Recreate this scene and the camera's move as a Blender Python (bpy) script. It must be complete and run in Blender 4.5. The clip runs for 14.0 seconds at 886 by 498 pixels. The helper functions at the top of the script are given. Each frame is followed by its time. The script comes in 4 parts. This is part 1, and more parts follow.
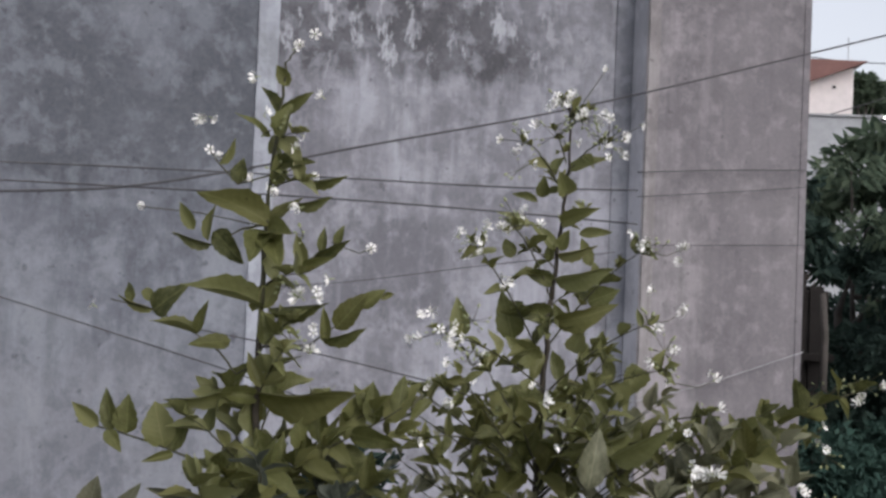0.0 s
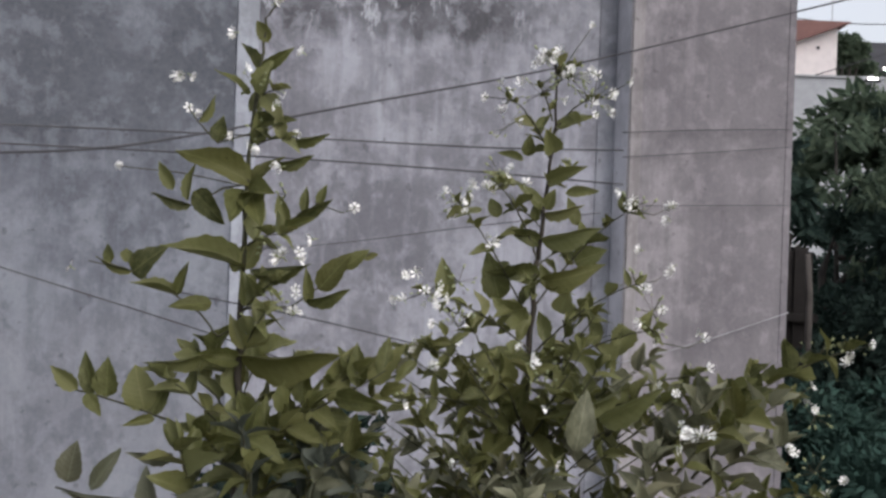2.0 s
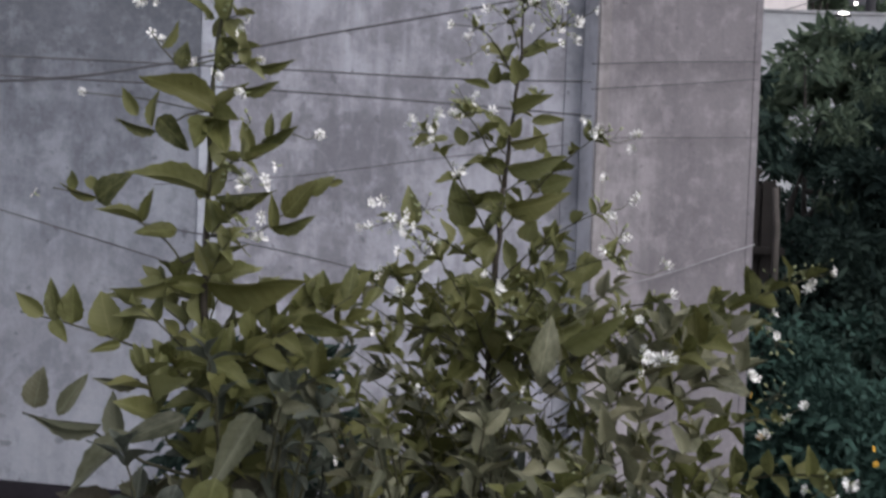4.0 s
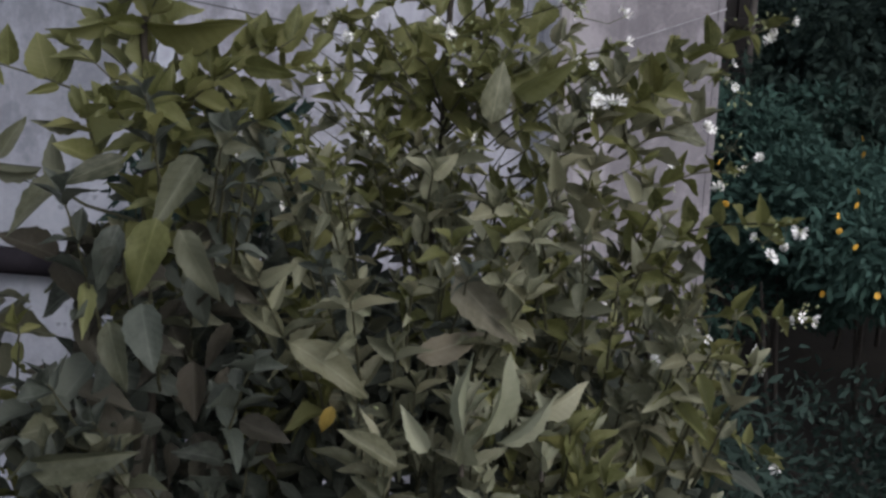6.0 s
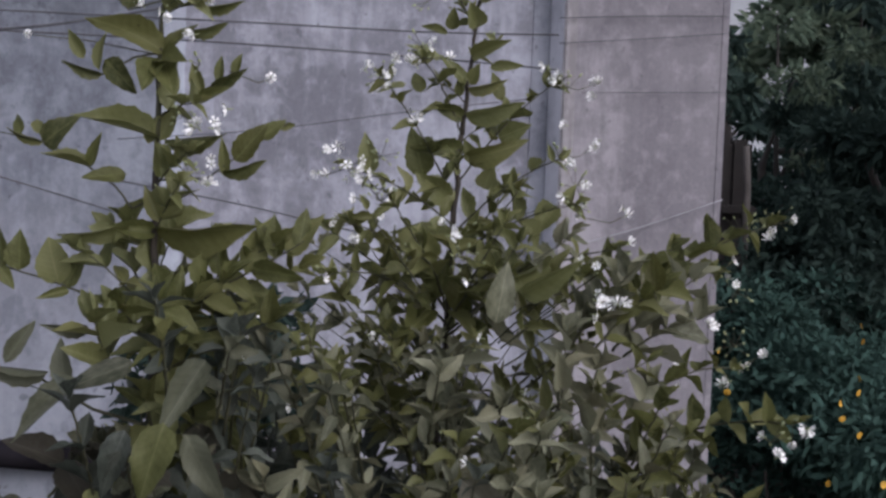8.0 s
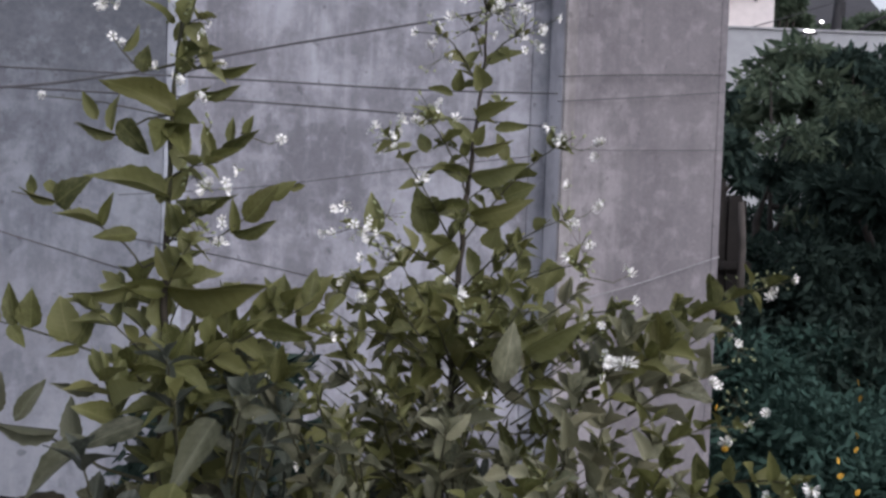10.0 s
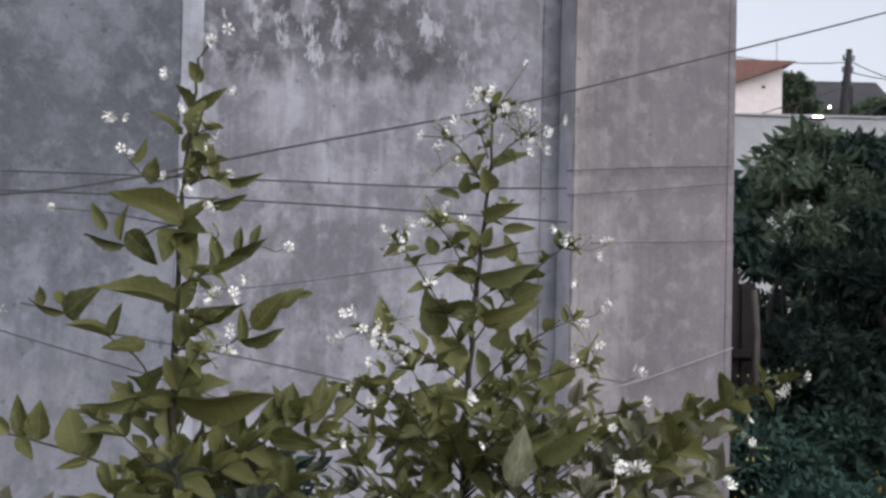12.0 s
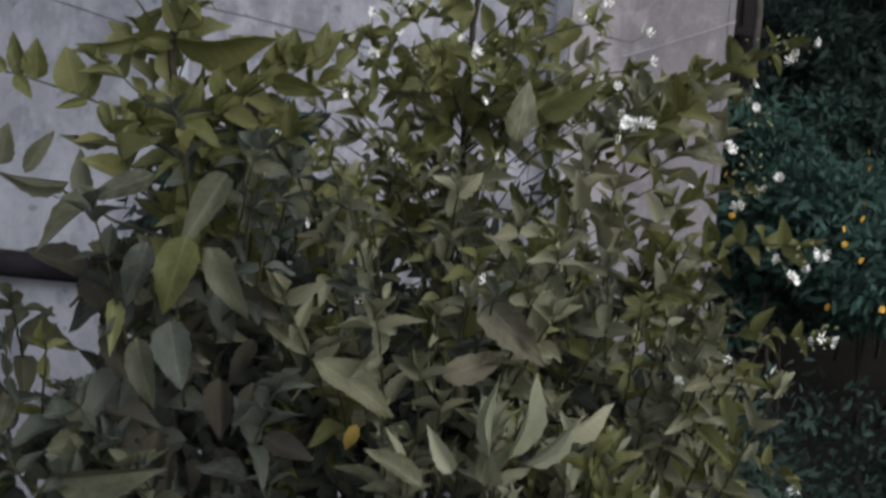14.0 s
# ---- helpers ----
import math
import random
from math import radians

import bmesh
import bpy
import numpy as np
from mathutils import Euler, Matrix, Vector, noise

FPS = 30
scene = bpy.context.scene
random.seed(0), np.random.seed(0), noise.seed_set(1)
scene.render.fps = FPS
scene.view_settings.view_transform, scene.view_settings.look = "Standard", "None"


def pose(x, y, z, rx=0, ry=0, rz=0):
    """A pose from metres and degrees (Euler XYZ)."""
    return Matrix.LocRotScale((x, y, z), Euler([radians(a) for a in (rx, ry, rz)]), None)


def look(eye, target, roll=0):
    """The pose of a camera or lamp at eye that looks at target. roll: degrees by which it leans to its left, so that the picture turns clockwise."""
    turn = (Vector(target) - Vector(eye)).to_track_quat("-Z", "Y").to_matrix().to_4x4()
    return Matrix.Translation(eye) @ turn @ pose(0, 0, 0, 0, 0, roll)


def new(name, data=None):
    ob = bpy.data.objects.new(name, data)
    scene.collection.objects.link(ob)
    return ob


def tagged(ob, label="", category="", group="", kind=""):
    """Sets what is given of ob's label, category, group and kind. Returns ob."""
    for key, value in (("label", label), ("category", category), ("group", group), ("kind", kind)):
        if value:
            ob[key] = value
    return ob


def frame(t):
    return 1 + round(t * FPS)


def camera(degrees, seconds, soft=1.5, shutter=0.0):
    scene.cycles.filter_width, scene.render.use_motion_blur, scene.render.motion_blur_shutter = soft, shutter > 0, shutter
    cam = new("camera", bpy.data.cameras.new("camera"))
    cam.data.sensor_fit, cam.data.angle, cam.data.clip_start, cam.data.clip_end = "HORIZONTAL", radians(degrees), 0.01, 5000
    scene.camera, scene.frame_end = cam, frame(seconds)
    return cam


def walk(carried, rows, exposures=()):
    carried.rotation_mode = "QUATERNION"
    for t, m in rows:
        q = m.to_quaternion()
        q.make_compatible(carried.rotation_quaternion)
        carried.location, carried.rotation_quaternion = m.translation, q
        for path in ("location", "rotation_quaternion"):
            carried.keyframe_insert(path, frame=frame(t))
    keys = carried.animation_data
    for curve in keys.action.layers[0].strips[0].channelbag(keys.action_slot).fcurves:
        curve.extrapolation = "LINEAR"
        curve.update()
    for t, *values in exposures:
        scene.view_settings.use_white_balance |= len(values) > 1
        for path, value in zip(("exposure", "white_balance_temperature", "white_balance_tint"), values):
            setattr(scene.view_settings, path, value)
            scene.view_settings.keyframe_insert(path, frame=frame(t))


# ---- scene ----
import collections

cam = camera(36.5, 14.0, soft=2.8, shutter=0.4)
PATH = [
    (0.0, pose(-0.0206, -0.0132, 2.2104, 91.532, -2.309, 2.715)),
    (0.5, pose(-0.022, -0.0073, 2.2103, 91.659, -2.069, 2.674)),
    (1.0, pose(-0.0244, 0.0056, 2.2118, 91.191, -2.231, 2.35)),
    (1.5, pose(-0.0256, 0.0088, 2.21, 90.743, -2.017, 2.281)),
    (2.0, pose(-0.0228, 0.0186, 2.2061, 89.984, -2.039, 2.044)),
    (2.2, pose(-0.0238, 0.0097, 2.2028, 89.875, -2.006, 2.105)),
    (4.3, pose(-0.0101, 0.0133, 2.1913, 85.769, -2.086, 0.027)),
    (4.5, pose(0.0074, 0.0175, 2.1859, 84.339, -2.457, -1.045)),
    (5.0, pose(0.0286, 0.03, 2.1711, 82.074, -2.044, -1.136)),
    (5.5, pose(0.0289, 0.0343, 2.1582, 79.496, -2.072, -0.042)),
    (6.0, pose(0.0265, 0.0349, 2.1494, 77.895, -2.265, -0.072)),
    (6.5, pose(0.0179, 0.017, 2.1573, 79.532, -2.057, -0.835)),
    (7.0, pose(0.0141, 0.0336, 2.1592, 82.101, -1.788, -0.614)),
    (7.5, pose(0.0146, 0.0336, 2.1676, 84.314, -1.863, -0.329)),
    (9.8, pose(0.0041, 0.0125, 2.1786, 87.674, -2.317, -0.33)),
    (10.0, pose(-0.0049, 0.014, 2.1813, 87.999, -2.188, -0.51)),
    (10.5, pose(-0.0033, 0.0199, 2.1877, 88.849, -2.035, -0.403)),
    (11.0, pose(-0.001, 0.0191, 2.1939, 89.954, -1.605, -0.053)),
    (11.5, pose(0.001, 0.02, 2.1983, 90.946, -1.495, -0.087)),
    (12.0, pose(0.0022, 0.0131, 2.2019, 91.791, -1.312, 0.066)),
    (12.5, pose(0.0, 0.0, 2.2, 91.701, -1.449, -0.043)),
    (13.0, pose(-0.0046, -0.0037, 2.1852, 89.121, -2.182, 0.192)),
    (13.5, pose(-0.0073, 0.02, 2.1465, 82.675, -2.658, -0.458)),
    (14.0, pose(-0.0117, 0.0374, 2.1688, 77.992, -3.031, -0.086)),
]
EXPOSURES = [(0.0, 0.38, 6420, 14), (2.2, 0.38, 6420, 14), (4.5, 0.27, 6220, 16), (5.8, 0.27, 6180, 15), (7.5, 0.29, 6020, 20), (10.5, 0.37, 6200, 17),
             (12.9, 0.4, 6380, 14), (13.5, 0.31, 6250, 13), (14.0, 0.31, 6270, 12)]
walk(cam, PATH, EXPOSURES)

# ---- sky and daylight: a pale overcast evening ----
world = bpy.data.worlds.new("evening_sky")
scene.world = world
world.use_nodes = True
wn, wlk = world.node_tree.nodes, world.node_tree.links
sky = wn.new("ShaderNodeTexSky")
sky.sky_type, sky.sun_disc = "NISHITA", False
sky.sun_elevation, sky.sun_rotation = radians(35), radians(140)
sky.air_density, sky.dust_density, sky.ozone_density = 1.0, 3.0, 1.5
pale = wn.new("ShaderNodeHueSaturation")
pale.inputs["Saturation"].default_value = 0.3
wlk.new(sky.outputs[0], pale.inputs["Color"])
wlk.new(pale.outputs[0], wn["Background"].inputs["Color"])
wn["Background"].inputs["Strength"].default_value = 0.16

sun = new("sun", bpy.data.lights.new("sun", "SUN"))
sun.data.energy, sun.data.angle, sun.data.color = 0.22, radians(35), (1.0, 0.96, 0.93)
sun.matrix_world = look((6.4, -7.7, 7), (0, 0, 0))


# ---- materials ----
def material(name, rough=0.7, metal=0.0, spec=0.4):
    m = bpy.data.materials.new(name)
    m.use_nodes = True
    n, l = m.node_tree.nodes, m.node_tree.links
    b = n["Principled BSDF"]
    b.inputs["Roughness"].default_value, b.inputs["Metallic"].default_value = rough, metal
    b.inputs["Specular IOR Level"].default_value = spec
    return m, n, l, b


def coords(n, l, scale=(1, 1, 1), kind="Object", shift=(0, 0, 0)):
    c, m = n.new("ShaderNodeTexCoord"), n.new("ShaderNodeMapping")
    m.inputs["Scale"].default_value, m.inputs["Location"].default_value = scale, shift
    l.new(c.outputs[kind], m.inputs["Vector"])
    return m.outputs[0]


def noisy(n, l, vec, scale, detail=6, rough=0.6, distort=0.0):
    t = n.new("ShaderNodeTexNoise")
    t.inputs["Scale"].default_value, t.inputs["Detail"].default_value = scale, detail
    t.inputs["Roughness"].default_value, t.inputs["Distortion"].default_value = rough, distort
    l.new(vec, t.inputs["Vector"])
    return t.outputs["Fac"]


def ramp(n, l, fac, *stops):
    r = n.new("ShaderNodeValToRGB")
    e = r.color_ramp.elements
    while len(e) < len(stops):
        e.new(0.5)
    for k, (at, c) in zip(e, stops):
        k.position, k.color = at, (*c, 1) if isinstance(c, tuple) else (c, c, c, 1)
    l.new(fac, r.inputs[0])
    return r.outputs[0]


def mix(n, l, fac, a, b, how="MIX"):
    m = n.new("ShaderNodeMix")
    m.data_type, m.blend_type = "RGBA", how
    for sock, v in ((m.inputs[0], fac), (m.inputs[6], a), (m.inputs[7], b)):
        if isinstance(v, (int, float)):
            sock.default_value = v
        elif isinstance(v, tuple):
            sock.default_value = (*v, 1)
        else:
            l.new(v, sock)
    return m.outputs[2]


def math_node(n, l, op, a, b=0.0):
    m = n.new("ShaderNodeMath")
    m.operation = op
    for sock, v in zip(m.inputs, (a, b)):
        if isinstance(v, (int, float)):
            sock.default_value = v
        else:
            l.new(v, sock)
    return m.outputs[0]


def relief(n, l, b, height, strength=0.3, distance=0.01):
    bump = n.new("ShaderNodeBump")
    bump.inputs["Strength"].default_value, bump.inputs["Distance"].default_value = strength, distance
    l.new(height, bump.inputs["Height"])
    l.new(bump.outputs[0], b.inputs["Normal"])


def plaster(name, light, mid, dark, stain_from=None, drips=False, streak=0.5, fineness=5.0, fading=True, pale_below=None, darker_from=None):
    """Bare weathered cement render: clouds, trowel blotches, rain streaks, mould above a height, darker past an upright
    edge.
    """
    m, n, l, b = material(name, 0.92, 0, 0.2)
    vec = coords(n, l)
    at = n.new("ShaderNodeSeparateXYZ")
    l.new(vec, at.inputs[0])
    tall = coords(n, l, (fineness, fineness, 0.45))
    clouds = noisy(n, l, vec, 2.3, 9, 0.66, 0.1)
    blot = noisy(n, l, coords(n, l, (1.0, 1.0, 0.75)), 7.5, 8, 0.7, 0.1)
    streaks = noisy(n, l, tall, 2.2, 7, 0.65, 0.1)
    brush = noisy(n, l, coords(n, l, (26, 26, 3.0)), 1.0, 5, 0.65)
    fine = noisy(n, l, vec, 70, 4, 0.6)
    col = ramp(n, l, clouds, (0.41, dark), (0.5, mid), (0.585, light))
    col = mix(n, l, ramp(n, l, blot, (0.50, 0.0), (0.60, 0.7)), col, light)
    col = mix(n, l, math_node(n, l, "MULTIPLY", ramp(n, l, streaks, (0.48, 0.0), (0.60, 1.0)), streak), col, dark)
    col = mix(n, l, ramp(n, l, brush, (0.54, 0.0), (0.70, 0.4)), col, light)
    if darker_from is not None:
        side = math_node(n, l, "ADD", at.outputs[0], math_node(n, l, "MULTIPLY", math_node(n, l, "SUBTRACT", streaks, 0.5), 0.25))
        col = mix(n, l, ramp(n, l, math_node(n, l, "SUBTRACT", side, darker_from), (0.0, 0.0), (0.07, 0.70)), col, tuple(0.95 * c for c in dark))
    if stain_from:
        ragged = math_node(n, l, "ADD", math_node(n, l, "MULTIPLY", blot, 0.30), math_node(n, l, "MULTIPLY", streaks, 0.25))
        edge = math_node(n, l, "ADD", at.outputs[2], ragged)
        mould = ramp(n, l, math_node(n, l, "SUBTRACT", edge, stain_from), (0.19, 0.0), (0.27, 1.0))
        along = ramp(n, l, math_node(n, l, "ADD", math_node(n, l, "ADD", at.outputs[0], 0.9), math_node(n, l, "MULTIPLY", clouds, 0.2)), (0.52, 1.0), (0.80, 0.25))
        mould = math_node(n, l, "MULTIPLY", mould, along) if fading else mould
        patchy = ramp(n, l, clouds, (0.45, 1.0), (0.60, 0.75 if drips else 0.5))
        col = mix(n, l, math_node(n, l, "MULTIPLY", mould, patchy), col, tuple((0.46 if drips else 0.8) * c for c in dark))
        if drips:
            narrow = noisy(n, l, coords(n, l, (10, 10, 4.0), shift=(0.3, 0, 0.1)), 1.5, 8, 0.7, 0.15)
            where = math_node(n, l, "MULTIPLY", mould, ramp(n, l, narrow, (0.55, 0.0), (0.61, 0.8)))
            col = mix(n, l, where, col, (0.42, 0.44, 0.48))
    if pale_below:
        edge = math_node(n, l, "SUBTRACT", math_node(n, l, "ADD", at.outputs[2], math_node(n, l, "MULTIPLY", clouds, 0.9)), pale_below + 0.45)
        col = mix(n, l, ramp(n, l, edge, (0.0, 0.45), (0.22, 0.0)), col, (0.28, 0.29, 0.325))
    flake = noisy(n, l, vec, 14, 6, 0.65, 0.2)
    col = mix(n, l, ramp(n, l, flake, (0.50, 0.0), (0.64, 0.5)), col, light)
    scab = noisy(n, l, coords(n, l, (1.0, 1.0, 0.7), shift=(3.1, 1.7, 0.4)), 9.5, 6, 0.65, 0.2)
    col = mix(n, l, ramp(n, l, scab, (0.52, 0.0), (0.62, 0.5)), col, dark)
    specks = ramp(n, l, noisy(n, l, vec, 26, 2, 0.5), (0.27, 0.5), (0.32, 0.0))
    col = mix(n, l, specks, col, tuple(0.5 * c for c in dark))
    col = mix(n, l, 0.07, col, ramp(n, l, fine, (0.3, 0.1), (0.7, 0.45)))
    l.new(col, b.inputs["Base Color"])
    relief(n, l, b, math_node(n, l, "ADD", math_node(n, l, "MULTIPLY", fine, 0.25), blot), 0.35, 0.012)
    return m


def leafy(name, dark, mid, light, back=0.35, rough=0.5, spec=0.35):
    """A leaf: a green of its own for each, veins, and light shining through."""
    m, n, l, b = material(name, rough, 0, spec)
    info = n.new("ShaderNodeObjectInfo")
    isle = n.new("ShaderNodeNewGeometry")
    pick = math_node(n, l, "FRACT", math_node(n, l, "ADD", info.outputs["Random"], isle.outputs["Random Per Island"]))
    vec = coords(n, l, kind="UV")
    apart = n.new("ShaderNodeCombineXYZ")
    l.new(math_node(n, l, "MULTIPLY", pick, 37.0), apart.inputs[0])
    loc = n.new("ShaderNodeVectorMath")
    loc.operation = "ADD"
    l.new(vec, loc.inputs[0])
    l.new(apart.outputs[0], loc.inputs[1])
    col = ramp(n, l, pick, (0.0, dark), (0.55, mid), (1.0, light))
    sep = n.new("ShaderNodeSeparateXYZ")
    l.new(vec, sep.inputs[0])
    side = math_node(n, l, "ABSOLUTE", sep.outputs[0])
    rib = ramp(n, l, side, (0.0, 1.0), (0.035, 0.0))
    wave = n.new("ShaderNodeTexWave")
    wave.inputs["Scale"].default_value, wave.inputs["Distortion"].default_value = 2.6, 0.4
    wave.bands_direction = "Y"
    slant = n.new("ShaderNodeCombineXYZ")
    l.new(math_node(n, l, "SUBTRACT", sep.outputs[1], math_node(n, l, "MULTIPLY", side, 0.5)), slant.inputs[1])
    l.new(slant.outputs[0], wave.inputs["Vector"])
    veins = ramp(n, l, wave.outputs["Fac"], (0.86, 0.0), (1.0, 0.35))
    mottle = noisy(n, l, loc.outputs[0], 4, 5, 0.65)
    col = mix(n, l, ramp(n, l, mottle, (0.4, 0.0), (0.7, 0.55)), col, light)
    brown = math_node(n, l, "FRACT", math_node(n, l, "MULTIPLY", pick, 7.31))
    col = mix(n, l, ramp(n, l, brown, (0.62, 0.0), (1.0, 0.5)), col, tuple(c * k for c, k in zip(mid, (1.18, 1.0, 0.95))))
    dust = noisy(n, l, loc.outputs[0], 3.2, 7, 0.7, 0.6)
    col = mix(n, l, ramp(n, l, dust, (0.5, 0.0), (0.74, 0.32)), col, tuple(1.05 * c + 0.012 for c in light))
    spots = ramp(n, l, noisy(n, l, loc.outputs[0], 14, 3, 0.6), (0.27, 0.8), (0.34, 0.0))
    col = mix(n, l, spots, col, tuple(0.45 * c for c in dark))
    col = mix(n, l, math_node(n, l, "MAXIMUM", math_node(n, l, "MULTIPLY", rib, 0.3), math_node(n, l, "MULTIPLY", veins, 0.12)), col, tuple(min(1, 1.5 * c + 0.02) for c in light))
    l.new(col, b.inputs["Base Color"])
    relief(n, l, b, math_node(n, l, "ADD", math_node(n, l, "MULTIPLY", wave.outputs["Fac"], 0.3), mottle), 0.12, 0.01)
    through_light = n.new("ShaderNodeBsdfTranslucent")
    l.new(col, through_light.inputs["Color"])
    both = n.new("ShaderNodeMixShader")
    both.inputs[0].default_value = back
    l.new(b.outputs[0], both.inputs[1])
    l.new(through_light.outputs[0], both.inputs[2])
    l.new(both.outputs[0], n["Material Output"].inputs["Surface"])
    return m


def mottled(name, a, c, scale=8.0, rough=0.8, metal=0.0, bump=0.2):
    m, n, l, b = material(name, rough, metal)
    vec = coords(n, l)
    f = noisy(n, l, vec, scale, 6, 0.6)
    g = noisy(n, l, vec, scale * 9, 4, 0.6)
    col = mix(n, l, ramp(n, l, f, (0.35, 0.0), (0.65, 1.0)), a, c)
    col = mix(n, l, ramp(n, l, g, (0.4, 0.0), (0.8, 0.4)), col, tuple(0.6 * k for k in a))
    l.new(col, b.inputs["Base Color"])
    relief(n, l, b, g, bump, 0.01)
    return m


M_WALL = plaster("cement_render", (0.335, 0.345, 0.39), (0.220, 0.223, 0.254), (0.145, 0.147, 0.168), 2.945, True)
M_PANEL = plaster("stained_render", (0.222, 0.240, 0.275), (0.148, 0.159, 0.188), (0.10, 0.110, 0.132), 2.545, False, pale_below=1.80)
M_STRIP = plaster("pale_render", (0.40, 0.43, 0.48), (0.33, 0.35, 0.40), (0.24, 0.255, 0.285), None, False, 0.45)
M_RETURN = plaster("lightened_stained_render", (0.70, 0.70, 0.74), (0.64, 0.64, 0.68), (0.50, 0.505, 0.54), 2.80, False, 0.4, 5.0, False)
M_PILLAR = plaster("pillar_concrete", (0.305, 0.288, 0.304), (0.245, 0.231, 0.246), (0.147, 0.138, 0.150), None, False, 0.45, 6.5, darker_from=0.17)
M_BAND = plaster("band_render", (0.31, 0.322, 0.362), (0.252, 0.262, 0.296), (0.165, 0.174, 0.203), 2.79, False, 0.4, 5.0, False)
M_EDGE = plaster("corner_render", (0.33, 0.315, 0.322), (0.262, 0.248, 0.254), (0.18, 0.168, 0.172), None, False, 0.7, 9.0)
M_LEAF = leafy("jasmine_leaf", (0.048, 0.055, 0.016), (0.100, 0.108, 0.031), (0.175, 0.180, 0.068), 0.42, 0.6)
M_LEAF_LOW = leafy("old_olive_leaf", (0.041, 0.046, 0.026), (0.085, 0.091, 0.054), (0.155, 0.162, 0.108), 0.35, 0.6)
M_LEAF_PALE = leafy("young_leaf", (0.105, 0.115, 0.038), (0.160, 0.170, 0.062), (0.22, 0.23, 0.105), 0.4)
M_LEAF_GREY = leafy("shaded_broad_leaf", (0.064, 0.069, 0.040), (0.133, 0.138, 0.081), (0.25, 0.252, 0.165), 0.3, 0.6)
M_LEAF_TIP = leafy("pale_backed_leaf", (0.16, 0.175, 0.105), (0.215, 0.23, 0.15), (0.29, 0.30, 0.21), 0.3, 0.65)
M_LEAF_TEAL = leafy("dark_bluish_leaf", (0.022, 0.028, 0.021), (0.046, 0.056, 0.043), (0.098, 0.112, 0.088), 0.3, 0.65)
M_LEAF_SHADE = leafy("shade_toned_leaf", (0.018, 0.017, 0.012), (0.032, 0.030, 0.020), (0.055, 0.052, 0.036), 0.2, 0.75)
M_LEAF_DRY = leafy("withered_leaf", (0.11, 0.104, 0.07), (0.15, 0.142, 0.10), (0.22, 0.208, 0.155), 0.3, 0.75)
M_LEAF_YELLOW = leafy("yellowing_leaf", (0.30, 0.22, 0.05), (0.34, 0.26, 0.06), (0.42, 0.33, 0.1), 0.3)
M_HEDGE = leafy("hedge_leaf", (0.025, 0.052, 0.043), (0.037, 0.076, 0.062), (0.058, 0.102, 0.084), 0.2, 0.9, 0.03)
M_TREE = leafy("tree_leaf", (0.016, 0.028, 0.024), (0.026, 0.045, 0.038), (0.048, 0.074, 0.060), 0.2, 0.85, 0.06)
M_STEM = mottled("stem_bark", (0.045, 0.037, 0.026), (0.028, 0.024, 0.019), 40, 0.8)
M_TWIG = mottled("green_twig", (0.058, 0.058, 0.027), (0.038, 0.038, 0.02), 60, 0.7)
M_BARK = mottled("tree_bark", (0.06, 0.052, 0.045), (0.03, 0.027, 0.023), 6, 0.9, 0, 0.6)
M_PETAL = mottled("white_petal", (0.86, 0.86, 0.84), (0.80, 0.80, 0.76), 3, 0.6, 0, 0.05)
M_BUD = mottled("bud_green", (0.30, 0.33, 0.18), (0.21, 0.25, 0.11), 6, 0.6, 0, 0.05)
M_YELLOW = mottled("yellow_petal", (0.70, 0.42, 0.04), (0.60, 0.33, 0.03), 5, 0.6, 0, 0.05)
M_CABLE = mottled("black_cable", (0.035, 0.035, 0.04), (0.06, 0.06, 0.065), 20, 0.6)
M_WIRE = mottled("grey_wire", (0.045, 0.045, 0.05), (0.08, 0.08, 0.085), 20, 0.5)
M_WIRE_PALE = mottled("pale_wire", (0.34, 0.34, 0.36), (0.24, 0.24, 0.25), 20, 0.5)
M_PIPE = mottled("black_pipe", (0.008, 0.007, 0.009), (0.018, 0.016, 0.019), 7, 0.95)
M_PIPE.node_tree.nodes["Principled BSDF"].inputs["Specular IOR Level"].default_value = 0.08
M_SOIL = mottled("soil", (0.022, 0.019, 0.015), (0.034, 0.029, 0.022), 2.5, 0.95, 0, 0.6)
M_PINK = mottled("pale_pink_wall", (0.78, 0.72, 0.71), (0.70, 0.65, 0.64), 0.6, 0.85, 0, 0.1)
M_ROOF = mottled("red_roof_sheet", (0.22, 0.11, 0.095), (0.16, 0.08, 0.072), 1.2, 0.7)
M_FARWALL = mottled("grey_boundary_wall", (0.42, 0.44, 0.46), (0.32, 0.33, 0.35), 0.8, 0.9)
M_FARROOF = mottled("dark_roof_sheet", (0.06, 0.06, 0.066), (0.045, 0.045, 0.05), 0.7, 0.8)
M_POLE = mottled("dark_pole", (0.03, 0.03, 0.034), (0.02, 0.02, 0.023), 4, 0.8)
M_LAMP, _n, _l, _b = material("street_lamp_glow", 0.4)
_b.inputs["Emission Color"].default_value = (1.0, 0.97, 0.9, 1)
_b.inputs["Emission Strength"].default_value = 6.0


# ---- mesh helpers ----
def mesh_of(bm, mat, name="part", smooth=True):
    me = bpy.data.meshes.new(name)
    bm.to_mesh(me)
    bm.free()
    me.materials.append(mat)
    if smooth:
        for p in me.polygons:
            p.use_smooth = True
    return me


def part(name, bm, mat, parent=None, label="", smooth=False):
    ob = new(name, mesh_of(bm, mat, name, smooth))
    if parent:
        ob.parent = parent
    if label:
        ob["label"] = label
    return ob


